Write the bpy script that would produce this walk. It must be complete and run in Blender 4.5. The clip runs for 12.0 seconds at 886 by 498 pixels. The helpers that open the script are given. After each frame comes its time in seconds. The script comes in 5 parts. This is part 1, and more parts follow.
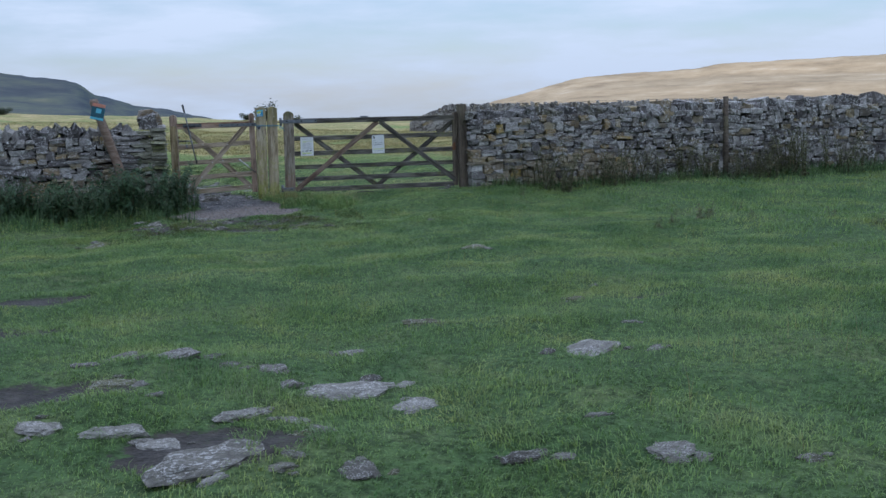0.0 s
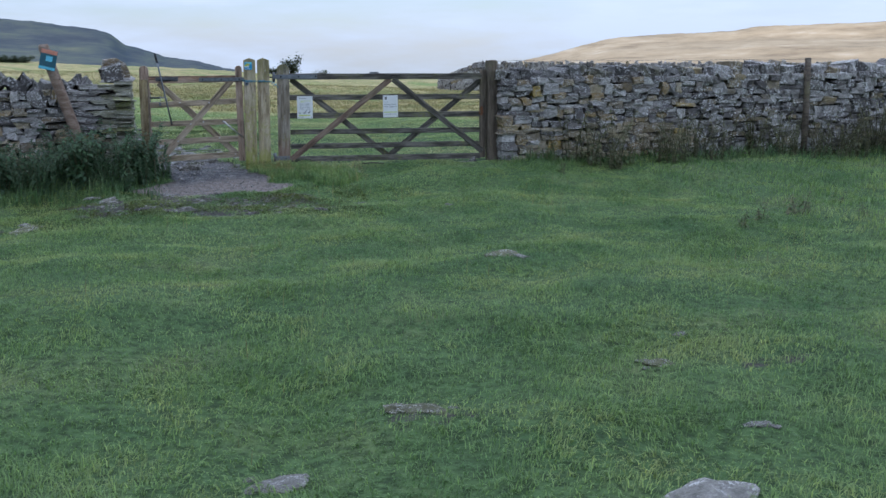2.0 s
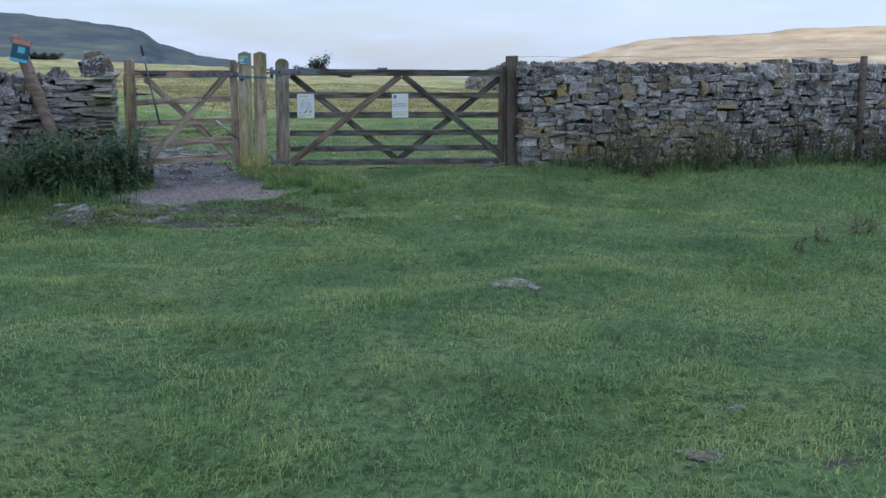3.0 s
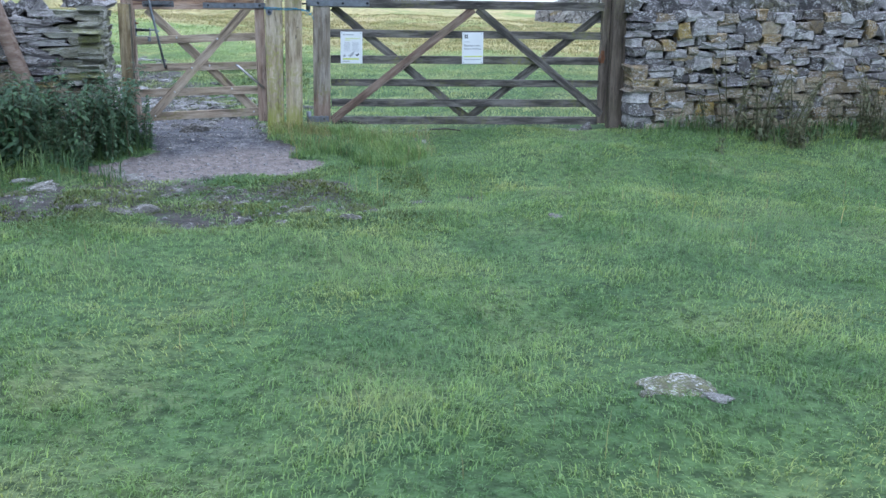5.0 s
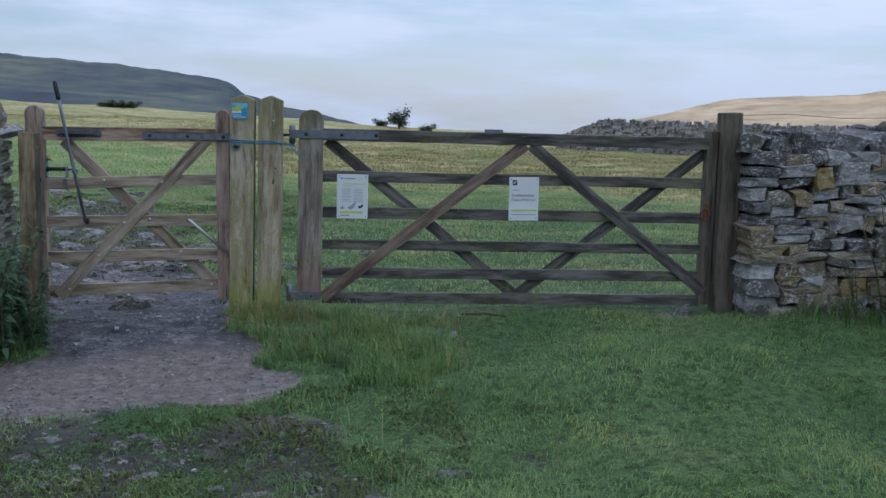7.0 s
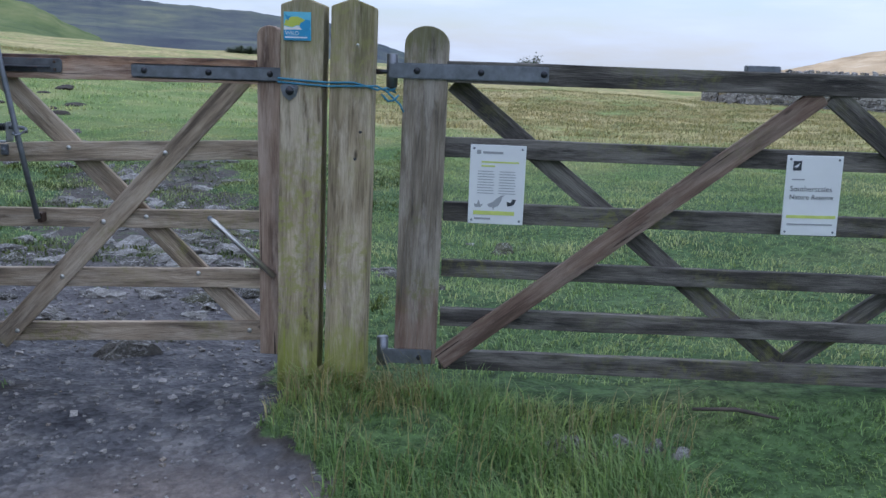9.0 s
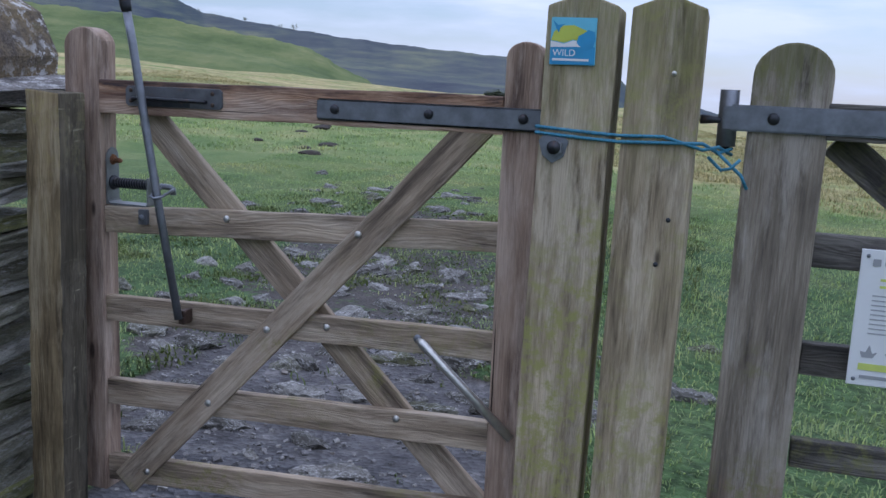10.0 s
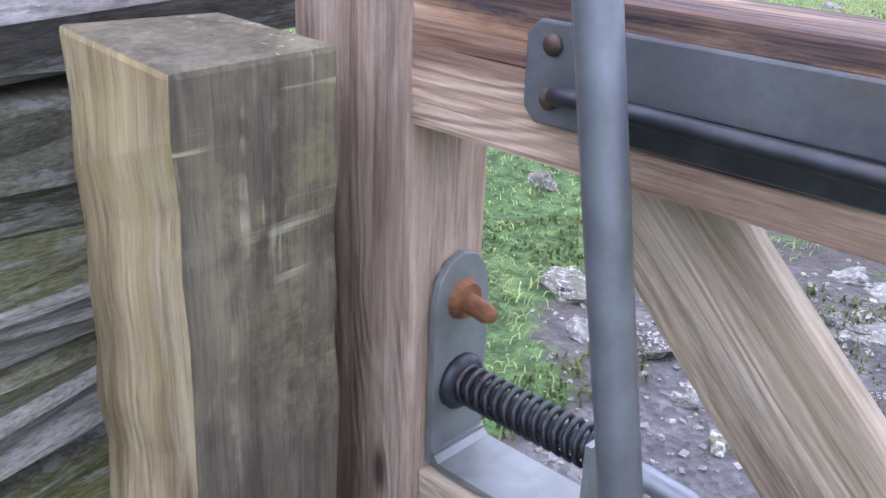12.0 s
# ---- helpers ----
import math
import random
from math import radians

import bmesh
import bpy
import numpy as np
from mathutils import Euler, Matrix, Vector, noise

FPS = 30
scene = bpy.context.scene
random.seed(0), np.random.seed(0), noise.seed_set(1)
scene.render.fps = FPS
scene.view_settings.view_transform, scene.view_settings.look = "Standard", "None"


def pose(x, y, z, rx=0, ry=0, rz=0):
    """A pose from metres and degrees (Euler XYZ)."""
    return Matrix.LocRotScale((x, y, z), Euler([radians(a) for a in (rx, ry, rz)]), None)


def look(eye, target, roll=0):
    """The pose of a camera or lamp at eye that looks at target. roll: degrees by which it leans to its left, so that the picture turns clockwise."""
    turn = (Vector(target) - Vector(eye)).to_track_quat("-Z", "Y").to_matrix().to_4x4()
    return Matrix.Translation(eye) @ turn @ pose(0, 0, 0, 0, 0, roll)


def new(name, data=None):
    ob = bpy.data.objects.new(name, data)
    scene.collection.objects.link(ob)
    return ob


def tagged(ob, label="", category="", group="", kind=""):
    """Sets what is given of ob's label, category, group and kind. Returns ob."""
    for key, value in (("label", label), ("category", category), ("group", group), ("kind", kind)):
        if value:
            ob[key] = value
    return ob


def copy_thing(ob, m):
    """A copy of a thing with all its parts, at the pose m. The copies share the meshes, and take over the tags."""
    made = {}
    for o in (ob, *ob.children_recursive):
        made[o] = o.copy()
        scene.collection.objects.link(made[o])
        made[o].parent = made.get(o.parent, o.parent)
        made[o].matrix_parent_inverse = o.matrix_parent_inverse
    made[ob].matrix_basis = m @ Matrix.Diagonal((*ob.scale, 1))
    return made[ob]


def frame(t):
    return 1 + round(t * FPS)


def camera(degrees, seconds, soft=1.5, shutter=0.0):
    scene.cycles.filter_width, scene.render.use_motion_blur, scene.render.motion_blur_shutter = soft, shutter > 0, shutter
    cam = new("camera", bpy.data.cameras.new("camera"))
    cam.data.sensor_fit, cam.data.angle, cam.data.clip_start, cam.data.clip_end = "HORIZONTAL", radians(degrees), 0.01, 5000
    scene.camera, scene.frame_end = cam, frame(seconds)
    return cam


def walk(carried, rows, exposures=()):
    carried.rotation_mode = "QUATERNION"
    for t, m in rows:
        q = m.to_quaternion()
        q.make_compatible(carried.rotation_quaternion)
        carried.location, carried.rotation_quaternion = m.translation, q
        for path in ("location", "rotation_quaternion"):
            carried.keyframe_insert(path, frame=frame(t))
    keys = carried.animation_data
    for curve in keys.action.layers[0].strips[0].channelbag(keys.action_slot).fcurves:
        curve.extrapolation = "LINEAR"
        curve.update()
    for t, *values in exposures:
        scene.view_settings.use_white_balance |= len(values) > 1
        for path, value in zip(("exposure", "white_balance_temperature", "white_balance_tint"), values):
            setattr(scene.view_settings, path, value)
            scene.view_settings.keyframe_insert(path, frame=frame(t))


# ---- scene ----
cam = camera(49.0, 12.0, soft=1.5)
PATH = [
    (0, (-0.911, -17.015, 1.67), (-0.444, -15.098, 1.341), -1.3),
    (0.5, (-0.777, -16.316, 1.618), (-0.313, -14.401, 1.275), -1.2),
    (1, (-0.657, -15.614, 1.596), (-0.222, -13.692, 1.25), -0.1),
    (1.5, (-0.431, -14.964, 1.585), (-0.003, -13.043, 1.229), -0.0),
    (2, (-0.169, -14.303, 1.591), (0.24, -12.389, 1.179), -0.1),
    (2.5, (0.072, -13.684, 1.575), (0.436, -11.762, 1.159), -0.2),
    (2.7, (0.18, -13.427, 1.511), (0.54, -11.503, 1.099), -0.0),
    (4.3, (0.549, -11.203, 1.486), (0.814, -9.271, 1.042), 1.1),
    (4.5, (0.527, -10.887, 1.437), (0.767, -8.956, 0.971), 0.8),
    (5, (0.614, -10.185, 1.447), (0.839, -8.275, 0.901), 0.7),
    (5.5, (0.716, -9.417, 1.434), (0.923, -7.477, 0.993), 1.4),
    (6, (0.73, -8.63, 1.463), (0.948, -6.668, 1.142), 1.1),
    (6.5, (0.797, -7.832, 1.46), (1.032, -5.87, 1.152), 1.4),
    (7, (0.796, -7.031, 1.411), (0.996, -5.064, 1.106), 1.3),
    (7.2, (0.725, -6.694, 1.44), (0.94, -4.731, 1.126), 1.3),
    (8.8, (0.828, -4.164, 1.25), (0.759, -2.222, 0.778), 1.0),
    (9, (0.733, -3.889, 1.245), (0.684, -1.932, 0.834), 1.7),
    (9.5, (0.551, -3.164, 1.182), (0.34, -1.203, 0.85), 1.6),
    (10, (0.426, -2.383, 1.196), (-0.121, -0.49, 0.856), 2.5),
    (10.5, (0.063, -1.747, 1.219), (-0.591, 0.118, 0.915), 4.0),
    (11, (-0.311, -1.186, 1.218), (-1.17, 0.589, 0.885), 4.0),
    (11.5, (-0.62, -0.682, 1.219), (-1.712, 0.935, 0.784), 3.1),
    (12, (-0.903, -0.4, 1.235), (-2.115, 0.979, 0.442), 2.2),
]
walk(cam, [(t, look(eye, target, roll)) for t, eye, target, roll in PATH],
     exposures=[(0.0, 0.36, 6560, 12.0), (0.6, 0.56, 6560, 12.2), (2.5, 0.60, 6550, 12.6), (4.5, 0.55, 6450, 13.2), (4.8, 1.1, 6450, 13.2), (5.0, 1.5, 6450, 13.3), (5.2, 1.2, 6450, 13.3), (5.5, 0.55, 6470, 13.4), (6.0, -0.02, 6500, 13.4), (6.6, 0.17, 6580, 13.4), (9.0, 0.65, 6540, 15.5), (9.5, 0.38, 6500, 17.5), (10.0, 0.55, 6520, 19.5), (11.0, 0.68, 6600, 22.5), (11.5, 1.3, 6660, 24.0), (12.0, 2.12, 6950, 25.0)])

# ---- light: a low sun blocked by an added, unseen fell behind, open sky ----
SUN_AZ, SUN_EL = -150.0, 12.0
world = bpy.data.worlds.new("world")
scene.world = world
world.use_nodes = True
wt = world.node_tree
wt.nodes.clear()
sky = wt.nodes.new("ShaderNodeTexSky")
sky.sky_type = "NISHITA"
sky.sun_disc = False
sky.sun_elevation = radians(SUN_EL)
sky.sun_rotation = radians(SUN_AZ)
sky.air_density, sky.dust_density, sky.ozone_density = 1.0, 0.2, 3.0
coord = wt.nodes.new("ShaderNodeTexCoord")
stretch = wt.nodes.new("ShaderNodeMapping")
stretch.inputs["Scale"].default_value = (1.0, 1.0, 5.5)
cloud = wt.nodes.new("ShaderNodeTexNoise")
cloud.inputs["Scale"].default_value = 3.6
cloud.inputs["Detail"].default_value = 8.0
cloud.inputs["Roughness"].default_value = 0.56
ramp = wt.nodes.new("ShaderNodeValToRGB")
ramp.color_ramp.elements[0].position, ramp.color_ramp.elements[0].color = 0.36, (0.70, 0.70, 0.70, 1)
ramp.color_ramp.elements[1].position, ramp.color_ramp.elements[1].color = 0.62, (0.97, 0.97, 0.97, 1)
# cloud brightens from horizon to zenith, as an overcast sky does
split = wt.nodes.new("ShaderNodeSeparateXYZ")
rise = wt.nodes.new("ShaderNodeValToRGB")
rise.color_ramp.elements[0].position, rise.color_ramp.elements[0].color = 0.0, (0.260, 0.325, 0.430, 1)
rise.color_ramp.elements[1].position, rise.color_ramp.elements[1].color = 1.0, (0.80, 0.92, 1.10, 1)
tone = wt.nodes.new("ShaderNodeValToRGB")
tone.color_ramp.elements[0].position, tone.color_ramp.elements[0].color = 0.38, (0.60, 0.69, 0.84, 1)
tone.color_ramp.elements[1].position, tone.color_ramp.elements[1].color = 0.62, (1.18, 1.18, 1.20, 1)
shade = wt.nodes.new("ShaderNodeMix")
shade.data_type, shade.blend_type = "RGBA", "MULTIPLY"
shade.inputs["Factor"].default_value = 1.0
gain = wt.nodes.new("ShaderNodeVectorMath")
gain.operation = "SCALE"
gain.inputs["Scale"].default_value = 9.0
mixer = wt.nodes.new("ShaderNodeMix")
mixer.data_type = "RGBA"
backg = wt.nodes.new("ShaderNodeBackground")
backg.inputs["Strength"].default_value = 0.15
wout = wt.nodes.new("ShaderNodeOutputWorld")
wt.links.new(coord.outputs["Generated"], stretch.inputs["Vector"])
wt.links.new(stretch.outputs["Vector"], cloud.inputs["Vector"])
wt.links.new(cloud.outputs["Fac"], ramp.inputs["Fac"])
wt.links.new(cloud.outputs["Fac"], tone.inputs["Fac"])
wt.links.new(coord.outputs["Generated"], split.inputs["Vector"])
wt.links.new(split.outputs["Z"], rise.inputs["Fac"])
wt.links.new(rise.outputs["Color"], shade.inputs["A"])
wt.links.new(tone.outputs["Color"], shade.inputs["B"])
wt.links.new(shade.outputs["Result"], gain.inputs[0])
wt.links.new(ramp.outputs["Color"], mixer.inputs["Factor"])
wt.links.new(sky.outputs["Color"], mixer.inputs["A"])
wt.links.new(gain.outputs["Vector"], mixer.inputs["B"])
wt.links.new(mixer.outputs["Result"], backg.inputs["Color"])
wt.links.new(backg.outputs["Background"], wout.inputs["Surface"])

sun = new("sun", bpy.data.lights.new("sun", "SUN"))
sun.data.energy, sun.data.angle, sun.data.color = 3.6, radians(0.6), (1.0, 0.80, 0.58)
toward = Vector((math.sin(radians(SUN_AZ)) * math.cos(radians(SUN_EL)), math.cos(radians(SUN_AZ)) * math.cos(radians(SUN_EL)), math.sin(radians(SUN_EL))))
sun.matrix_world = look(toward * 50, (0, 0, 0))

# ---- materials ----


def nodes_for(name):
    m = bpy.data.materials.new(name)
    m.use_nodes = True
    t = m.node_tree
    return m, t, t.nodes["Principled BSDF"]


def noise_of(t, vec, scale, detail=4.0, rough=0.55):
    n = t.nodes.new("ShaderNodeTexNoise")
    n.inputs["Scale"].default_value, n.inputs["Detail"].default_value, n.inputs["Roughness"].default_value = scale, detail, rough
    t.links.new(vec, n.inputs["Vector"])
    return n.outputs["Fac"]


def ramp_of(t, fac, stops):
    r = t.nodes.new("ShaderNodeValToRGB")
    e = r.color_ramp.elements
    while len(e) < len(stops):
        e.new(0.5)
    for el, (p, c) in zip(e, stops):
        el.position, el.color = p, (*c, 1) if len(c) == 3 else c
    t.links.new(fac, r.inputs["Fac"])
    return r.outputs["Color"]


def grey(v):
    return (v, v, v)


def mix_of(t, fac, a, b, how="MIX"):
    n = t.nodes.new("ShaderNodeMix")
    n.data_type, n.blend_type = "RGBA", how
    for key, v in (("Factor", fac), ("A", a), ("B", b)):
        if isinstance(v, (int, float)):
            n.inputs[key].default_value = v
        elif isinstance(v, tuple):
            n.inputs[key].default_value = (*v, 1)
        else:
            t.links.new(v, n.inputs[key])
    return n.outputs["Result"]


def bump_of(t, bsdf, height, strength, dist):
    b = t.nodes.new("ShaderNodeBump")
    b.inputs["Strength"].default_value, b.inputs["Distance"].default_value = strength, dist
    t.links.new(height, b.inputs["Height"])
    t.links.new(b.outputs["Normal"], bsdf.inputs["Normal"])


def shifted(t, scale=(1, 1, 1)):
    """Object coordinates, shifted by each object's own random number."""
    tc = t.nodes.new("ShaderNodeTexCoord")
    info = t.nodes.new("ShaderNodeObjectInfo")
    mul = t.nodes.new("ShaderNodeVectorMath")
    mul.operation = "SCALE"
    mul.inputs[0].default_value = (37.0, 53.0, 71.0)
    t.links.new(info.outputs["Random"], mul.inputs["Scale"])
    add = t.nodes.new("ShaderNodeVectorMath")
    t.links.new(tc.outputs["Object"], add.inputs[0])
    t.links.new(mul.outputs["Vector"], add.inputs[1])
    mp = t.nodes.new("ShaderNodeMapping")
    mp.inputs["Scale"].default_value = scale
    t.links.new(add.outputs["Vector"], mp.inputs["Vector"])
    return mp.outputs["Vector"], add.outputs["Vector"], info.outputs["Random"]


def wood(name, dark, mid, light, lichen=None, lichen_amount=0.5, wear=0.5, bands=(), spacing=0.011, scratched=False):
    """Weathered timber whose grain runs along the object's own X; bands are stains (axis, from, to, colour, amount)."""
    m, t, b = nodes_for(name)
    _, plain, rnd = shifted(t)
    broad = noise_of(t, shifted(t, (1.1, 9.0, 9.0))[0], 2.2, 5.0, 0.6)
    grain = noise_of(t, shifted(t, (2.2, 70.0, 70.0))[0], 2.2, 6.0, 0.65)
    fibre = noise_of(t, shifted(t, (6.0, 320.0, 320.0))[0], 1.5, 4.0, 0.6)
    split = noise_of(t, shifted(t, (1.3, 75.0, 75.0))[0], 1.3, 2.0, 0.5)
    knot = t.nodes.new("ShaderNodeTexVoronoi")
    knot.inputs["Scale"].default_value = 1.0
    t.links.new(shifted(t, (2.6, 7.5, 7.5))[0], knot.inputs["Vector"])
    near_knot = knot.outputs["Distance"]
    # growth rings: lines along the grain that bend with the trunk and round the knots
    sep = t.nodes.new("ShaderNodeSeparateXYZ")
    t.links.new(plain, sep.inputs["Vector"])

    def math_of(how, p, q):
        n = t.nodes.new("ShaderNodeMath")
        n.operation = how
        for k, v in enumerate((p, q)):
            if isinstance(v, (int, float)):
                n.inputs[k].default_value = v
            else:
                t.links.new(v, n.inputs[k])
        return n.outputs["Value"]

    across = math_of("ADD", sep.outputs["Y"], math_of("MULTIPLY", sep.outputs["Z"], 0.62))
    bend = noise_of(t, shifted(t, (1.6, 9.0, 9.0))[0], 1.5, 3.0, 0.5)
    across = math_of("ADD", across, math_of("MULTIPLY", bend, 0.13))
    across = math_of("ADD", across, math_of("MULTIPLY", ramp_of(t, near_knot, [(0.0, grey(1.0)), (0.42, grey(0.0))]), 0.030))
    rings = math_of("SINE", math_of("MULTIPLY", across, 2 * math.pi / spacing), 0.0)
    rings = math_of("ADD", math_of("MULTIPLY", rings, 0.5), 0.5)
    tone = mix_of(t, 0.26, broad, grain)
    col = ramp_of(t, tone, [(0.34, dark), (0.50, mid), (0.66, light)])
    patch = noise_of(t, shifted(t, (0.8, 5.0, 5.0))[0], 3.2, 7.0, 0.7)
    col = mix_of(t, ramp_of(t, patch, [(0.47, grey(0.0)), (0.60, grey(min(1.0, wear * 1.4)))]), col, mix_of(t, 0.15, light, grey(light[1])))
    ringy = mix_of(t, 1.0, ramp_of(t, rings, [(0.45, grey(0.0)), (0.98, grey(0.13))]), ramp_of(t, broad, [(0.36, grey(0.25)), (0.62, grey(1.0))]), "MULTIPLY")
    col = mix_of(t, ringy, col, tuple(0.45 * d + 0.3 * m_ for d, m_ in zip(dark, mid)))
    col = mix_of(t, ramp_of(t, fibre, [(0.34, grey(0.30)), (0.50, grey(0.0))]), col, dark)
    grime = noise_of(t, shifted(t, (0.7, 5.0, 5.0))[0], 2.6, 7.0, 0.74)
    col = mix_of(t, ramp_of(t, grime, [(0.50, grey(0.0)), (0.66, grey(0.62))]), col, dark)
    ragged = noise_of(t, shifted(t, (3.0, 12.0, 12.0))[0], 2.0, 6.0, 0.7)
    tc = t.nodes.new("ShaderNodeTexCoord")
    own = t.nodes.new("ShaderNodeSeparateXYZ")
    t.links.new(tc.outputs["Object"], own.inputs["Vector"])
    for axis, lo, hi, colour, amount in bands:
        reach = t.nodes.new("ShaderNodeMapRange")
        reach.inputs["From Min"].default_value, reach.inputs["From Max"].default_value = lo, hi
        t.links.new(own.outputs[axis], reach.inputs["Value"])
        edge = ramp_of(t, math_of("ADD", reach.outputs["Result"], math_of("MULTIPLY", math_of("SUBTRACT", ragged, 0.5), 1.9)), [(0.40, grey(0.0)), (0.85, grey(amount))])
        col = mix_of(t, mix_of(t, 1.0, edge, ramp_of(t, grain, [(0.35, grey(0.45)), (0.60, grey(1.0))]), "MULTIPLY"), col, colour)
    if lichen:
        spot = noise_of(t, plain, 26.0, 7.0, 0.75)
        area = noise_of(t, plain, 2.1, 3.0)
        amt = mix_of(t, 1.0, ramp_of(t, spot, [(0.46, grey(0.0)), (0.60, grey(0.9))]), ramp_of(t, area, [(0.62 - 0.3 * lichen_amount, grey(0.0)), (0.80 - 0.3 * lichen_amount, grey(1.0))]), "MULTIPLY")
        col = mix_of(t, amt, col, lichen)
    if scratched:
        for reach in ((90.0, 5.0, 5.0), (4.0, 95.0, 95.0)):
            line = noise_of(t, shifted(t, reach)[0], 1.0, 3.0, 0.6)
            where = noise_of(t, plain, 13.0, 3.0, 0.6)
            pale = mix_of(t, 1.0, ramp_of(t, line, [(0.60, grey(0.0)), (0.68, grey(0.8))]), ramp_of(t, where, [(0.50, grey(0.0)), (0.62, grey(1.0))]), "MULTIPLY")
            col = mix_of(t, pale, col, (0.42, 0.38, 0.27))
    col = mix_of(t, ramp_of(t, near_knot, [(0.045, grey(0.92)), (0.085, grey(0.0))]), col, tuple(c * 0.55 for c in dark))
    crack = ramp_of(t, split, [(0.245, grey(1.0)), (0.275, grey(0.0))])
    col = mix_of(t, crack, col, tuple(c * 0.3 for c in dark))
    t.links.new(col, b.inputs["Base Color"])
    b.inputs["Roughness"].default_value = 0.82
    b.inputs["Specular IOR Level"].default_value = 0.28
    deep = mix_of(t, crack, mix_of(t, 0.5, grain, mix_of(t, 0.5, fibre, rings)), (0.0, 0.0, 0.0))
    bump_of(t, b, deep, 0.8, 0.004)
    return m


def stone(name, dark, mid, light, ochre, spots=0.75, scale=1.0, island=False):
    """Grey limestone with pale lichen and a few ochre stones."""
    m, t, b = nodes_for(name)
    vec, plain, rnd = shifted(t)
    if island:
        rnd = t.nodes.new("ShaderNodeNewGeometry").outputs["Random Per Island"]
    tone = ramp_of(t, rnd, [(0.0, dark), (0.35, mid), (0.62, light), (0.80, mid), (0.9, ochre), (1.0, dark)])
    big = noise_of(t, vec, 3.2 * scale, 6.0, 0.65)
    col = mix_of(t, ramp_of(t, big, [(0.36, grey(0.0)), (0.66, grey(0.75))]), tone, dark)
    fine = noise_of(t, vec, 34.0 * scale, 6.0, 0.75)
    col = mix_of(t, 1.0, col, ramp_of(t, fine, [(0.34, grey(0.55)), (0.66, grey(1.55))]), "MULTIPLY")
    lich = noise_of(t, vec, 9.0 * scale, 8.0, 0.75)
    col = mix_of(t, ramp_of(t, lich, [(0.51, grey(0.0)), (0.57, grey(spots * 0.9))]), col, mix_of(t, ramp_of(t, noise_of(t, vec, 1.7 * scale, 3.0), [(0.40, grey(0.0)), (0.56, grey(1.0))]), col, (0.64, 0.63, 0.62)))
    lic2 = noise_of(t, vec, 6.0 * scale, 5.0, 0.7)
    col = mix_of(t, ramp_of(t, lic2, [(0.60, grey(0.0)), (0.74, grey(0.7))]), col, mix_of(t, rnd, ochre, (0.13, 0.135, 0.06)))
    t.links.new(col, b.inputs["Base Color"])
    b.inputs["Roughness"].default_value = 0.9
    b.inputs["Specular IOR Level"].default_value = 0.25
    rough = noise_of(t, vec, 22.0 * scale, 8.0, 0.7)
    bump_of(t, b, mix_of(t, 0.65, big, rough), 0.9, 0.020 / scale)
    return m


def plain_mat(name, color, rough=0.6, metal=0.0, vary=0.25, scale=30.0, bump=0.3, rust=None):
    m, t, b = nodes_for(name)
    vec, plain, rnd = shifted(t)
    n = noise_of(t, vec, scale, 5.0, 0.6)
    col = ramp_of(t, n, [(0.3, tuple(c * (1 - vary) for c in color)), (0.7, tuple(min(1, c * (1 + vary)) for c in color))])
    if rust:
        r = noise_of(t, vec, scale * 0.5, 6.0, 0.7)
        col = mix_of(t, ramp_of(t, r, [(0.56, grey(0.0)), (0.68, grey(0.8))]), col, rust)
    t.links.new(col, b.inputs["Base Color"])
    b.inputs["Roughness"].default_value, b.inputs["Metallic"].default_value = rough, metal
    bump_of(t, b, n, bump, 0.003)
    return m


def leaf_mat(name, a, b_, c, world_scale=0.9, rough=0.6, through_light=0.35):
    """Leaves or blades: each its own green, with drifts of tone across the ground."""
    m, t, b = nodes_for(name)
    tc = t.nodes.new("ShaderNodeTexCoord")
    geo = t.nodes.new("ShaderNodeNewGeometry")
    drift = noise_of(t, tc.outputs["Object"], world_scale, 5.0, 0.65)
    col = ramp_of(t, drift, [(0.32, a), (0.52, b_), (0.70, c)])
    own = ramp_of(t, geo.outputs["Random Per Island"], [(0.0, grey(0.58)), (0.88, grey(1.2)), (1.0, (1.6, 1.45, 1.2))])
    col = mix_of(t, 1.0, col, own, "MULTIPLY")
    t.links.new(col, b.inputs["Base Color"])
    b.inputs["Roughness"].default_value = rough
    b.inputs["Specular IOR Level"].default_value = 0.55
    tr = t.nodes.new("ShaderNodeBsdfTranslucent")
    t.links.new(col, tr.inputs["Color"])
    mx = t.nodes.new("ShaderNodeMixShader")
    mx.inputs["Fac"].default_value = through_light
    t.links.new(b.outputs["BSDF"], mx.inputs[1])
    t.links.new(tr.outputs["BSDF"], mx.inputs[2])
    t.links.new(mx.outputs["Shader"], t.nodes["Material Output"].inputs["Surface"])
    return m


ALGAE = (0.24, 0.27, 0.045)
SOOT = (0.030, 0.026, 0.034)
WOOD_PED = wood("gate timber", (0.075, 0.056, 0.042), (0.34, 0.26, 0.185), (0.55, 0.44, 0.325), (0.21, 0.20, 0.06), 0.35, 0.5)
WOOD_STILE_PED = wood("knotty brown stile timber", (0.085, 0.055, 0.044), (0.345, 0.24, 0.178), (0.55, 0.415, 0.325), (0.21, 0.20, 0.06), 0.1, 0.5)
WOOD_RED = wood("reddish rail timber", (0.13, 0.070, 0.052), (0.43, 0.29, 0.205), (0.62, 0.47, 0.36), None, 0.5, 0.45, (("Y", -0.030, 0.045, (0.40, 0.17, 0.06), 0.5), ("Y", 0.000, 0.052, SOOT, 0.93)))
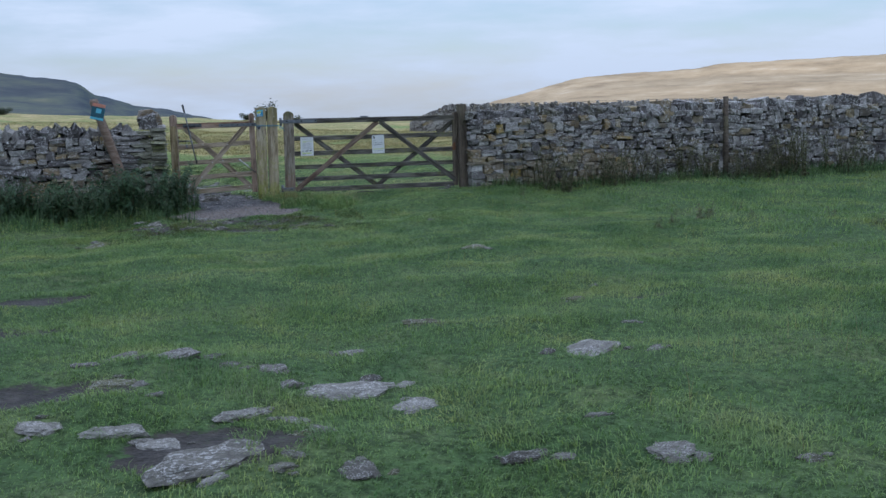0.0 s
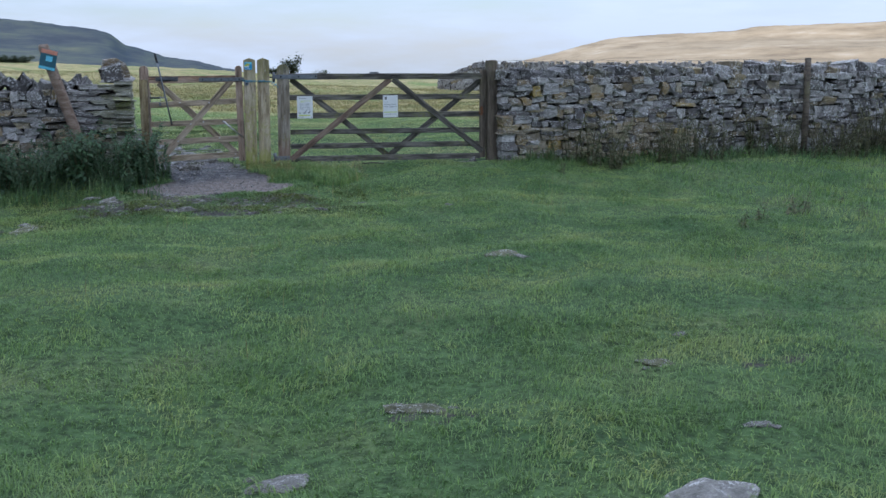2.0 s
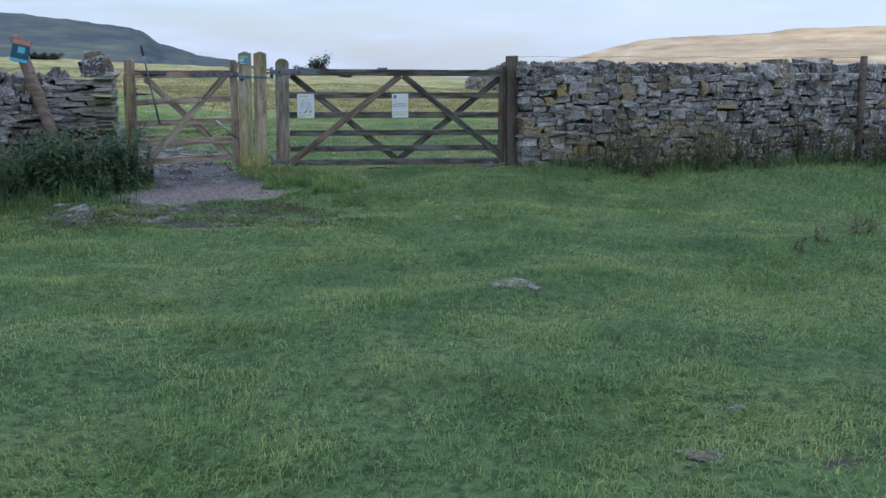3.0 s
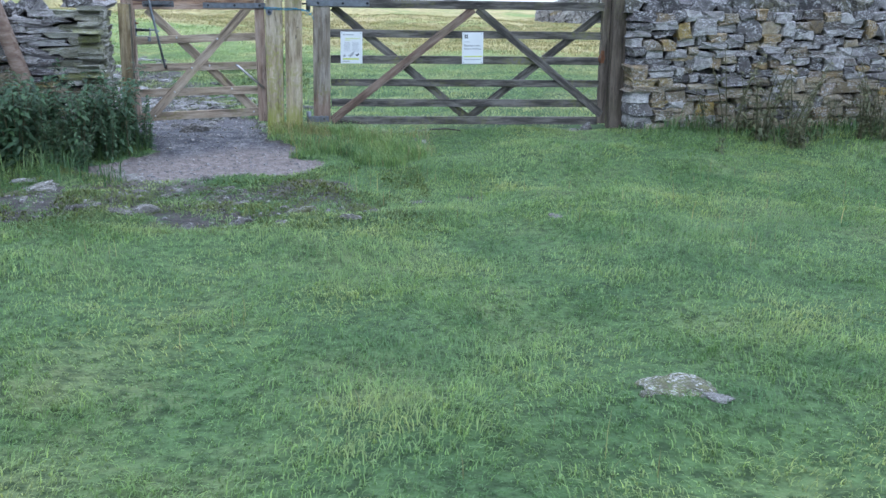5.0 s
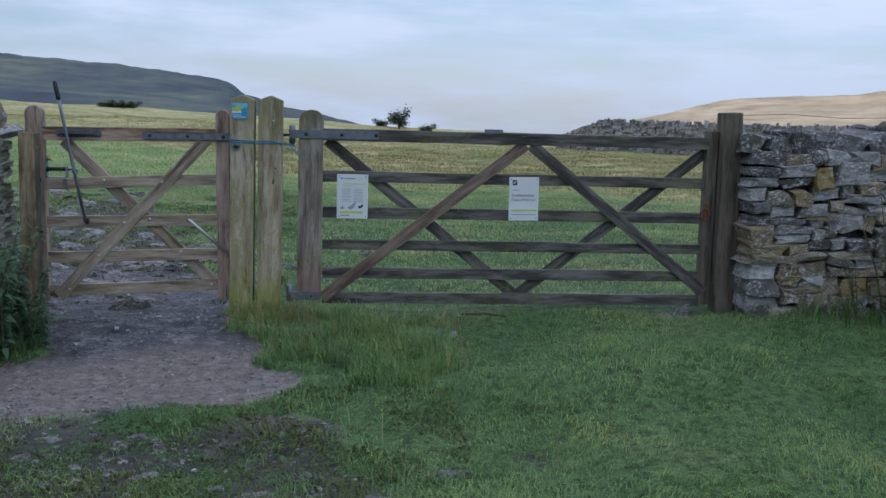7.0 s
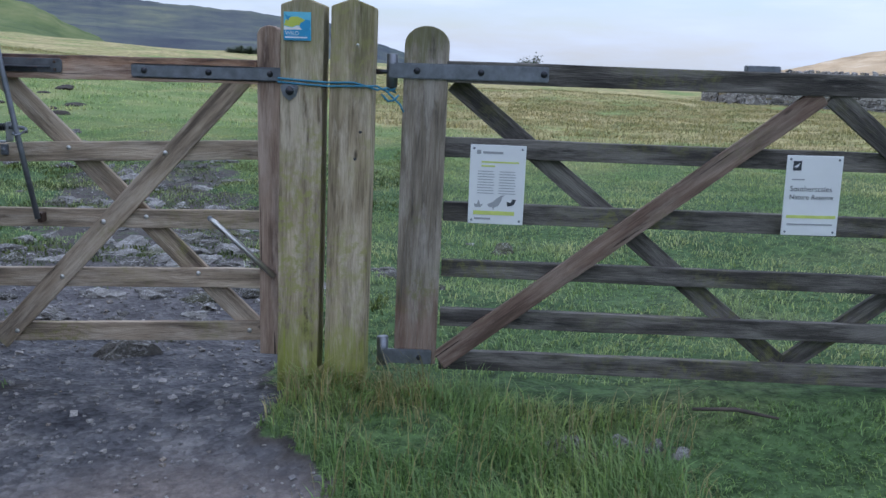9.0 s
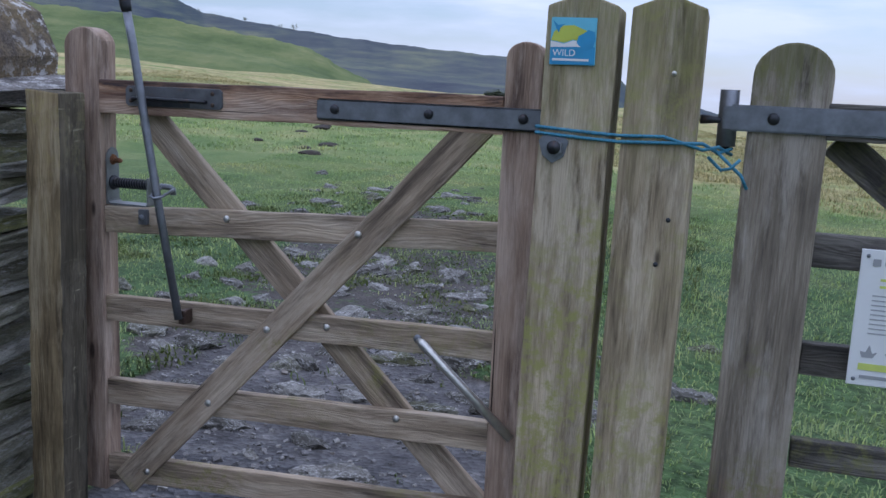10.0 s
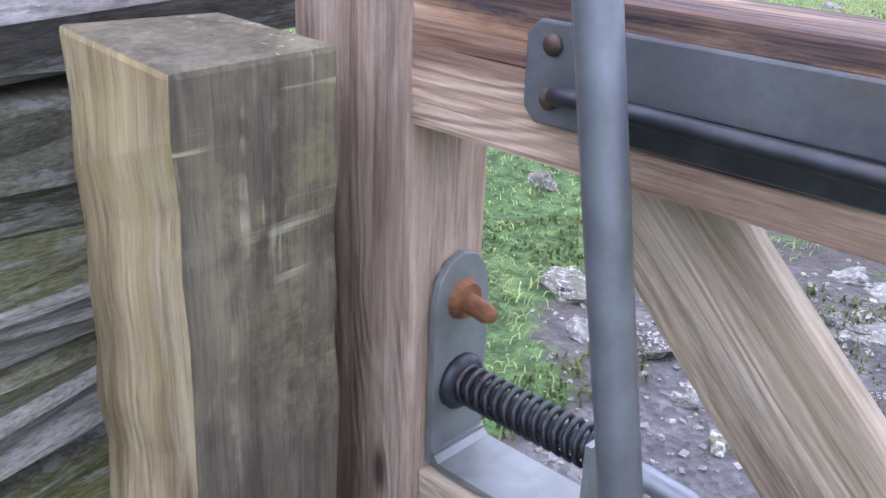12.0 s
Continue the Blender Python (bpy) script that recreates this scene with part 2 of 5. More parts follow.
WOOD_FIELD = wood("dark gate timber", (0.026, 0.024, 0.022), (0.080, 0.071, 0.062), (0.235, 0.212, 0.185), (0.17, 0.17, 0.06), 0.4, 0.5)
WOOD_BRACE = wood("reddish brace timber", (0.060, 0.038, 0.029), (0.20, 0.130, 0.098), (0.33, 0.245, 0.19), (0.17, 0.17, 0.06), 0.3, 0.5)
WOOD_STILE = wood("worn stile timber", (0.075, 0.060, 0.048), (0.24, 0.20, 0.155), (0.41, 0.355, 0.29), (0.17, 0.17, 0.05), 0.3, 0.6, (("X", 0.50, 0.14, (0.20, 0.085, 0.055), 0.5), ("X", 1.14, 1.36, (0.13, 0.13, 0.05), 0.8)))
WOOD_POST = wood("mossy post timber", (0.090, 0.068, 0.044), (0.365, 0.288, 0.188), (0.58, 0.475, 0.335), (0.30, 0.29, 0.10), 0.50, 0.6, (("X", 0.95, 0.52, ALGAE, 0.95), ("X", 1.35, 2.0, (0.17, 0.165, 0.06), 0.6)))
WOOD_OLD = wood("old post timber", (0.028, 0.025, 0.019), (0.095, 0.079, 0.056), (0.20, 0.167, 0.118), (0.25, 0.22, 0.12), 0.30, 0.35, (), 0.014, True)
WOOD_OCHRE = wood("pale ochre timber", (0.085, 0.060, 0.034), (0.29, 0.215, 0.12), (0.46, 0.365, 0.22), (0.33, 0.29, 0.08), 0.35, 0.5, (), 0.016)
WOOD_DARK = wood("dark post timber", (0.04, 0.031, 0.025), (0.12, 0.093, 0.072), (0.22, 0.175, 0.135), (0.15, 0.15, 0.07), 0.3, 0.4)
STONE = stone("wall limestone", (0.075, 0.068, 0.068), (0.215, 0.196, 0.188), (0.52, 0.495, 0.465), (0.38, 0.26, 0.11), 1.0)
STONE_MOSSY = stone("mossy wall end limestone", (0.14, 0.135, 0.095), (0.31, 0.30, 0.225), (0.50, 0.485, 0.43), (0.29, 0.30, 0.10), 0.6)
STONE_OCHRE = stone("ochre wall limestone", (0.145, 0.118, 0.085), (0.31, 0.25, 0.16), (0.43, 0.36, 0.25), (0.40, 0.28, 0.09), 0.8)
STONE_DARK = stone("dark coping limestone", (0.060, 0.056, 0.056), (0.125, 0.118, 0.115), (0.27, 0.26, 0.25), (0.14, 0.13, 0.07), 0.8)
STONE_FAR = stone("wall limestone joined", (0.072, 0.065, 0.064), (0.20, 0.183, 0.172), (0.43, 0.41, 0.385), (0.30, 0.23, 0.12), 1.0, 3.0, True)
# near-black, so shade in the gaps between stones comes from this colour
STONE_CORE = stone("wall hearting with gap shade", (0.03, 0.029, 0.027), (0.05, 0.048, 0.045), (0.07, 0.066, 0.06), (0.05, 0.045, 0.03), 0.1, 2.0)
ROCK_DARK = stone("muddy ground limestone", (0.055, 0.051, 0.044), (0.135, 0.125, 0.110), (0.25, 0.238, 0.215), (0.085, 0.095, 0.035), 0.5, 2.4)
COBBLE = stone("muddy cobbles", (0.050, 0.046, 0.040), (0.105, 0.097, 0.085), (0.19, 0.18, 0.16), (0.085, 0.095, 0.035), 0.4, 2.4, True)
STREWN = stone("strewn limestone", (0.060, 0.056, 0.049), (0.165, 0.156, 0.142), (0.30, 0.29, 0.265), (0.13, 0.135, 0.06), 0.6, 2.4, True)
ROCK = stone("ground limestone", (0.060, 0.056, 0.049), (0.165, 0.156, 0.142), (0.32, 0.308, 0.285), (0.13, 0.135, 0.06), 0.7, 2.4)
STEEL = plain_mat("galvanised steel", (0.20, 0.215, 0.24), 0.5, 0.75, 0.25, 25.0, 0.2)
IRON = plain_mat("dark iron", (0.045, 0.048, 0.055), 0.45, 0.7, 0.35, 40.0, 0.3, (0.10, 0.05, 0.03))
RUST = plain_mat("rusted bolt", (0.20, 0.085, 0.04), 0.8, 0.3, 0.4, 90.0, 0.5)
GALV = plain_mat("pale galvanised plate", (0.20, 0.212, 0.215), 0.55, 0.5, 0.3, 18.0, 0.25, (0.22, 0.12, 0.06))
SCREW = plain_mat("rusty screw head", (0.085, 0.055, 0.042), 0.6, 0.5, 0.4, 90.0, 0.4)
PLATE = plain_mat("dull grey steel", (0.13, 0.135, 0.145), 0.55, 0.6, 0.3, 30.0, 0.3, (0.11, 0.075, 0.05))
BOLT = plain_mat("bright bolt", (0.55, 0.54, 0.52), 0.4, 0.85, 0.15, 60.0, 0.2)
ROPE = plain_mat("blue polypropylene cord", (0.03, 0.20, 0.30), 0.6, 0.0, 0.4, 200.0, 0.5)
BOARD_WHITE = plain_mat("white sign board", (0.74, 0.75, 0.75), 0.45, 0.0, 0.04, 6.0, 0.05)
INK = plain_mat("dark ink", (0.035, 0.04, 0.05), 0.6, 0.0, 0.1, 20.0, 0.02)
INK_GREY = plain_mat("grey ink", (0.33, 0.34, 0.35), 0.6, 0.0, 0.1, 20.0, 0.02)
INK_LIME = plain_mat("lime ink", (0.58, 0.66, 0.16), 0.6, 0.0, 0.1, 20.0, 0.02)
SIGN_BLUE = plain_mat("sign blue", (0.015, 0.27, 0.50), 0.45, 0.0, 0.08, 20.0, 0.02)
SIGN_SKY = plain_mat("sign pale blue", (0.12, 0.50, 0.66), 0.45, 0.0, 0.08, 20.0, 0.02)
SIGN_LIME = plain_mat("sign lime", (0.50, 0.56, 0.09), 0.45, 0.0, 0.08, 20.0, 0.02)
SIGN_TEAL = plain_mat("sign teal", (0.02, 0.10, 0.14), 0.5, 0.0, 0.15, 20.0, 0.02)
SIGN_PINK = plain_mat("sign salmon", (0.60, 0.24, 0.17), 0.5, 0.0, 0.12, 20.0, 0.02)
GRASS = leaf_mat("grass blades", (0.082, 0.185, 0.068), (0.215, 0.335, 0.112), (0.355, 0.405, 0.145), 1.1, 0.48, 0.45)
GRASS_LUSH = leaf_mat("lush grass blades", (0.055, 0.125, 0.050), (0.095, 0.185, 0.066), (0.16, 0.235, 0.085), 1.4)
GRASS_FIELD = leaf_mat("field grass blades", (0.20, 0.335, 0.115), (0.35, 0.43, 0.170), (0.52, 0.49, 0.23), 0.6, 0.45, 0.45)
GRASS_DRY = leaf_mat("dry grass blades", (0.20, 0.215, 0.08), (0.34, 0.30, 0.13), (0.46, 0.38, 0.20))
MOSS = leaf_mat("low weed leaves", (0.060, 0.100, 0.024), (0.105, 0.140, 0.034), (0.155, 0.165, 0.045), 1.8)
NETTLE = leaf_mat("nettle leaves", (0.032, 0.080, 0.038), (0.064, 0.135, 0.060), (0.13, 0.205, 0.095), 2.2)
WEED = leaf_mat("weed leaves", (0.065, 0.092, 0.042), (0.125, 0.13, 0.062), (0.20, 0.155, 0.085), 1.4)
STEM = plain_mat("plant stem", (0.09, 0.085, 0.04), 0.8, 0.0, 0.3, 20.0, 0.2)
TREE_LEAF = leaf_mat("hawthorn leaves", (0.035, 0.055, 0.028), (0.06, 0.085, 0.040), (0.09, 0.105, 0.05), 0.6)
BARK = plain_mat("bark", (0.07, 0.055, 0.045), 0.9, 0.0, 0.4, 12.0, 0.6)

# ---- shape of the land ----
NEAR_Y = [-60, -20, -13, -10, -7, -3.6, -2.4, -1.2, -0.3, 1.0, 4.0, 9.0]
NEAR_Z = [0.9, 0.18, 0.03, -0.05, -0.13, -0.24, -0.25, -0.19, -0.13, -0.24, -0.26, -0.25]
FIELD_AZ = [-90, -60, -45, -38, -24, -11, -3, 2, 13, 30, 60, 90]
FIELD_EL = [4.0, 2.4, 1.1, 0.7, -0.25, -1.0, -1.35, -1.8, -2.1, -2.2, -2.0, -1.0]


def smooth(a, b, v):
    u = np.clip((v - a) / (b - a), 0.0, 1.0)
    return u * u * (3 - 2 * u)


def lumps(x, y):
    return (0.045 * np.sin(1.1 * x + 0.6 * y + 1.0) * np.sin(0.8 * y - 0.5 * x) + 0.030 * np.sin(2.3 * x - 1.7 * y) * np.sin(1.9 * y + 0.9 * x + 2.0)
            + 0.017 * np.sin(4.7 * x + 3.1 * y) * np.sin(4.1 * y - 2.9 * x + 0.7))


def path_amount(x, y):
    """1 on the trodden path and the stony patch, 0 on grass."""
    spots = [(-0.75, 0.6, 0.75, 1.0), (-0.62, -0.45, 0.62, 0.75), (-0.35, -1.1, 0.62, 0.62), (-0.35, -1.55, 0.85, 0.42), (-1.0, -1.78, 0.62, 0.32), (-1.25, 1.5, 0.95, 0.85), (-1.75, 2.4, 1.0, 0.9), (-1.5, 3.3, 1.0, 0.9), (-2.0, 4.6, 1.1, 1.3), (-2.6, 6.4, 0.9, 1.7)]
    out = np.zeros_like(x)
    wob = 0.12 * np.sin(5.3 * x + 1.7 * y) + 0.10 * np.sin(7.9 * y - 3.1 * x)
    for cx, cy, rx, ry in spots:
        d = np.sqrt(((x - cx) / rx) ** 2 + ((y - cy) / ry) ** 2) + wob
        out = np.maximum(out, (1.0 if cy < 2 else 0.72 if cy < 3 else 0.52) * (1 - smooth(0.85, 1.1, d)))
    for cx, cy, rx, ry in ((-3.0, -9.6, 1.2, 0.5), (-2.5, -8.2, 0.8, 0.3), (-2.0, -11.6, 0.8, 0.4), (1.15, -8.9, 0.25, 0.14), (2.5, -9.9, 0.5, 0.15), (-0.9, -12.6, 0.7, 0.4), (0.62, -10.25, 0.3, 0.2), (1.3, -0.52, 0.45, 0.16), (3.2, -0.22, 0.3, 0.2)):
        out = np.maximum(out, (0.60 if cx < -0.5 else 0.40) * (1 - smooth(0.5, 1.1, np.sqrt(((x - cx) / rx) ** 2 + ((y - cy) / ry) ** 2) + wob)))
    d = np.sqrt(((x + 0.60) / 1.85) ** 2 + ((y + 2.75) / 0.90) ** 2) + 2.4 * wob
    out = np.maximum(out, 0.50 * (1 - smooth(0.65, 1.12, d)))
    return out


def golden(x, y):
    """How far the field has gone over to straw-coloured tussocks, 0 to 1."""
    r, az = np.hypot(x, y), np.degrees(np.arctan2(x, np.maximum(y, 1e-6)))
    start = np.interp(az, [-45, -25, -10, -2, 30], [44, 36, 22, 12.0, 11])
    wave = 0.18 * np.sin(0.9 * x + 0.37 * y) * np.sin(0.61 * y - 0.3 * x) + 0.12 * np.sin(2.3 * x - 0.8 * y) * np.sin(1.1 * y + 0.7)
    return np.where(y > 0, np.clip(smooth(0.85, 1.35, r / start + wave), 0, 1), 0.0)


def land(x, y):
    x, y = np.asarray(x, float), np.asarray(y, float)
    z = np.interp(y, NEAR_Y, NEAR_Z)
    r = np.hypot(x, y)
    az = np.degrees(np.arctan2(x, np.maximum(y, 1e-6)))
    slope = np.tan(np.radians(np.interp(az, FIELD_AZ, FIELD_EL)))
    far = np.where(y > 6, -0.25 + (1.45 + 112.0 * slope) * smooth(0.0, 112.0, np.minimum(y - 6, 112.0)) ** 0.75, z)
    z = np.where(y > 6, far, z)
    z = z - 0.07 * np.maximum(r - 125.0, 0.0) * (y > -40)
    z = z + 0.035 * np.maximum(-x - 0.5, 0) * smooth(-6, -11, y) * (r < 60)
    z = z + lumps(x, y) * (1.0 - 0.6 * path_amount(x, y)) * (r < 125)
    z = z + 0.35 * smooth(8, 40, r) * (np.sin(0.21 * x + 0.4) * np.sin(0.17 * y + 1.0)) * (r < 125)
    z = z - 0.03 * path_amount(x, y)
    for cx, cy, rx, ry, h in ((-1.45, -12.0, 0.55, 0.35, 0.09), (-0.75, -12.75, 0.6, 0.3, 0.06), (-1.3, -11.1, 0.7, 0.25, 0.06), (0.6, -10.3, 0.3, 0.2, 0.05), (1.95, -6.85, 0.45, 0.3, 0.05), (2.6, -1.5, 1.2, 0.5, 0.10), (0.75, -1.1, 0.5, 0.6, 0.05), (-0.2, -8.0, 1.6, 0.7, 0.05)):
        z = z + h * np.exp(-(((x - cx) / rx) ** 2 + ((y - cy) / ry) ** 2))
    return z


def land_at(x, y):
    return float(land(np.array([x]), np.array([y]))[0])


def mesh_object(name, verts, faces, material, parent=None, smooth_shade=True):
    me = bpy.data.meshes.new(name)
    me.from_pydata(verts, [], faces)
    me.materials.append(material)
    if smooth_shade:
        me.polygons.foreach_set("use_smooth", [True] * len(me.polygons))
    me.update()
    ob = new(name, me)
    if parent:
        ob.parent = parent
    return ob


def part(name, bm, material, parent, label="", m=None, shade=False):
    """One bmesh as one mesh object under a thing or a part."""
    me = bpy.data.meshes.new(name)
    bmesh.ops.recalc_face_normals(bm, faces=bm.faces)
    bm.to_mesh(me)
    bm.free()
    me.materials.append(material)
    if shade:
        me.polygons.foreach_set("use_smooth", [True] * len(me.polygons))
    ob = new(name, me)
    if parent:
        ob.parent = parent
    if m:
        ob.matrix_basis = m
    if label:
        ob["label"] = label
    return ob


def thing(name, label, category, group="", at=(0, 0, 0)):
    ob = new(name)
    ob.location = at
    ob.empty_display_size = 0.1
    return tagged(ob, label, category, group)


# ---- ground: one sheet to the horizon ----


def spread(lo, hi, step, reach, growth):
    mid = list(np.arange(lo, hi + 1e-6, step))
    up, down, s = [hi], [lo], step
    while up[-1] < reach:
        s *= growth
        up.append(up[-1] + s)
        down.append(down[-1] - s)
    return np.array(down[:0:-1] + mid + up[1:])


gx, gy = spread(-5.0, 8.0, 0.11, 3500.0, 1.10), spread(-15.0, 8.0, 0.12, 3500.0, 1.10)
GX, GY = np.meshgrid(gx, gy)
GZ = land(GX.ravel(), GY.ravel())
nx, ny = len(gx), len(gy)
idx = np.arange(nx * ny).reshape(ny, nx)
quads = np.stack([idx[:-1, :-1], idx[:-1, 1:], idx[1:, 1:], idx[1:, :-1]], -1).reshape(-1, 4)


def ground_mat():
    m, t, b = nodes_for("turf and trodden earth")
    tc = t.nodes.new("ShaderNodeTexCoord")
    v = tc.outputs["Object"]
    att = t.nodes.new("ShaderNodeAttribute")
    att.attribute_name = "trodden"
    turf = ramp_of(t, noise_of(t, v, 0.9, 6.0, 0.65), [(0.30, (0.050, 0.105, 0.040)), (0.52, (0.092, 0.160, 0.060)), (0.72, (0.16, 0.19, 0.082))])
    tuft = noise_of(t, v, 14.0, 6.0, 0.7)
    # low values of the tuft noise are coloured a darker green
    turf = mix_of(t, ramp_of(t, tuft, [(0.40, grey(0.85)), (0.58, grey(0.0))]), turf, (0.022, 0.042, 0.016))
    rough_far = ramp_of(t, noise_of(t, v, 0.22, 7.0, 0.7), [(0.36, (0.19, 0.25, 0.085)), (0.50, (0.33, 0.285, 0.125)), (0.64, (0.45, 0.36, 0.185))])
    rough_far = mix_of(t, 1.0, rough_far, ramp_of(t, noise_of(t, v, 2.4, 7.0, 0.75), [(0.36, grey(0.62)), (0.62, grey(1.5))]), "MULTIPLY")
    sep = t.nodes.new("ShaderNodeSeparateXYZ")
    t.links.new(v, sep.inputs["Vector"])
    edge = t.nodes.new("ShaderNodeMapRange")
    edge.inputs["From Min"].default_value, edge.inputs["From Max"].default_value = 6.0, 16.0
    t.links.new(sep.outputs["Y"], edge.inputs["Value"])
    green_far = ramp_of(t, noise_of(t, v, 0.6, 7.0, 0.7), [(0.34, (0.115, 0.185, 0.060)), (0.50, (0.205, 0.265, 0.092)), (0.66, (0.31, 0.315, 0.14))])
    turf = mix_of(t, edge.outputs["Result"], turf, green_far)
    straw = t.nodes.new("ShaderNodeAttribute")
    straw.attribute_name = "golden"
    turf = mix_of(t, straw.outputs["Fac"], turf, rough_far)
    earth = ramp_of(t, noise_of(t, v, 5.0, 7.0, 0.7), [(0.34, (0.040, 0.041, 0.047)), (0.52, (0.096, 0.096, 0.102)), (0.72, (0.215, 0.205, 0.20))])
    grit = t.nodes.new("ShaderNodeTexVoronoi")
    grit.inputs["Scale"].default_value = 42.0
    t.links.new(v, grit.inputs["Vector"])
    earth = mix_of(t, 0.45, earth, mix_of(t, 1.0, earth, ramp_of(t, grit.outputs["Color"], [(0.2, grey(0.35)), (0.8, grey(1.7))]), "MULTIPLY"))
    # bluish earth colour stands in for shadow by the gate; paler sand in front
    dry = t.nodes.new("ShaderNodeAttribute")
    dry.attribute_name = "sandy_unshaded"
    sand = ramp_of(t, noise_of(t, v, 16.0, 7.0, 0.75), [(0.32, (0.09, 0.077, 0.071)), (0.52, (0.185, 0.156, 0.142)), (0.72, (0.30, 0.262, 0.24))])
    earth = mix_of(t, dry.outputs["Fac"], earth, sand)
    mud = ramp_of(t, noise_of(t, v, 11.0, 6.0, 0.7), [(0.35, (0.028, 0.025, 0.023)), (0.65, (0.078, 0.068, 0.060))])
    earth = mix_of(t, ramp_of(t, att.outputs["Fac"], [(0.55, grey(0.9)), (0.85, grey(0.0))]), earth, mix_of(t, dry.outputs["Fac"], mud, sand))
    ragged = t.nodes.new("ShaderNodeMath")
    ragged.operation = "ADD"
    t.links.new(att.outputs["Fac"], ragged.inputs[0])
    t.links.new(ramp_of(t, noise_of(t, v, 9.0, 5.0, 0.7), [(0.3, grey(0.0)), (0.7, grey(0.5))]), ragged.inputs[1])
    amount = ramp_of(t, ragged.outputs["Value"], [(0.58, grey(0.0)), (0.72, grey(1.0))])
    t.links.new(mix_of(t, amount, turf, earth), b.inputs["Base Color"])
    b.inputs["Roughness"].default_value = 0.9
    b.inputs["Specular IOR Level"].default_value = 0.2
    bump_of(t, b, mix_of(t, 0.5, tuft, grit.outputs["Distance"]), 0.9, 0.03)
    return m


GROUND = ground_mat()
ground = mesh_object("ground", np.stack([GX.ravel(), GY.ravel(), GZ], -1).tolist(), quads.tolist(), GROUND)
mask = ground.data.attributes.new("trodden", "FLOAT", "POINT")
mask.data.foreach_set("value", path_amount(GX.ravel(), GY.ravel()).astype(np.float32))
# weight of the paler sand, low where gate-side shadow is coloured in
pale = ground.data.attributes.new("sandy_unshaded", "FLOAT", "POINT")
pale.data.foreach_set("value", (smooth(-0.75, -1.25, GY.ravel() - 0.25 * (GX.ravel() + 0.5) + 0.12 * np.sin(5 * GX.ravel())) * smooth(-2.4, -2.0, GY.ravel()) + 0.18 * smooth(0.3, 1.2, GY.ravel())).astype(np.float32))
gold = ground.data.attributes.new("golden", "FLOAT", "POINT")
gold.data.foreach_set("value", golden(GX.ravel(), GY.ravel()).astype(np.float32))
tagged(ground, "grazed green turf with a trodden stony path through a gate", "ground", kind="structure")

# ---- fells around the valley ----


def fell_mat(name, a, b_, c, d, scale, tall=7.0):
    m, t, b = nodes_for(name)
    tc = t.nodes.new("ShaderNodeTexCoord")
    mp = t.nodes.new("ShaderNodeMapping")
    mp.inputs["Scale"].default_value = (1.0, 1.0, tall)
    t.links.new(tc.outputs["Object"], mp.inputs["Vector"])
    n = noise_of(t, mp.outputs["Vector"], scale, 9.0, 0.68)
    col = ramp_of(t, n, [(0.32, a), (0.46, b_), (0.58, c), (0.72, d)])
    t.links.new(col, b.inputs["Base Color"])
    b.inputs["Roughness"].default_value = 0.95
    b.inputs["Specular IOR Level"].default_value = 0.1
    bump_of(t, b, n, 0.5, 6.0)
    return m


def fell(name, profile, near, far, foot, material, label, step=0.25, rough=0.05, back=1.6):
    """A hillside between two distances, its skyline given as compass bearings and heights in degrees."""
    az = np.arange(profile[0][0], profile[-1][0] + 1e-6, step)
    top = np.interp(az, [p[0] for p in profile], [p[1] for p in profile])
    top = top + rough * (np.sin(az * 2.3) + 0.6 * np.sin(az * 5.9 + 1.0) + 0.4 * np.sin(az * 13.7)) * 0.5
    rows, us = [], list(np.linspace(0, 1, 26)) + [1.15, 1.5]
    for u in us:
        if u <= 1:
            r = near + (far - near) * u
            rise = u + 0.045 * np.sin(u * 17.0 + 0.10 * az) + 0.02 * np.sin(u * 41 + 0.4 * az)
            el = foot + (top - foot) * np.clip(rise if u < 1 else 1.0, 0, 1.0) ** 0.9
            z = 1.3 + r * np.tan(np.radians(el))
        else:
            r = near + (far - near) * u
            z = 1.3 + r * np.tan(np.radians(top - (0.9 if u < 1.3 else 3.5)))
        rows.append(np.stack([r * np.sin(np.radians(az)), r * np.cos(np.radians(az)), z], -1))
    n, k = len(rows), len(az)
    ids = np.arange(n * k).reshape(n, k)
    f = np.stack([ids[:-1, :-1], ids[:-1, 1:], ids[1:, 1:], ids[1:, :-1]], -1).reshape(-1, 4)
    ob = mesh_object(name, np.concatenate(rows).tolist(), f.tolist(), material)
    return tagged(ob, label, "hill", kind="structure")


# distance haze is put into the moor's bluish base colours
HAZE_MOOR = fell_mat("haze-tinted moorland", (0.034, 0.046, 0.070), (0.056, 0.075, 0.092), (0.084, 0.108, 0.100), (0.15, 0.162, 0.118), 0.016)
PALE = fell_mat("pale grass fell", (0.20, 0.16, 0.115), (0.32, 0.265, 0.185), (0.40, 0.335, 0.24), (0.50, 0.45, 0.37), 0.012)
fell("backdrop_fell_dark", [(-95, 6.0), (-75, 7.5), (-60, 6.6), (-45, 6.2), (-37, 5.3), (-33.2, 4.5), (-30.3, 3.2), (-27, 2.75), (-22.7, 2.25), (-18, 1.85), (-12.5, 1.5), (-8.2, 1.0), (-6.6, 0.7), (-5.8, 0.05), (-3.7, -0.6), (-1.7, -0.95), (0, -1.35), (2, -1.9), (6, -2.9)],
     260.0, 800.0, -3.0, HAZE_MOOR, "dark haze-tinted moorland fell ending in a stepped limestone scar")
GREEN = fell_mat("green hill pasture", (0.075, 0.110, 0.050), (0.125, 0.165, 0.068), (0.175, 0.205, 0.088), (0.27, 0.25, 0.125), 0.045, 3.0)
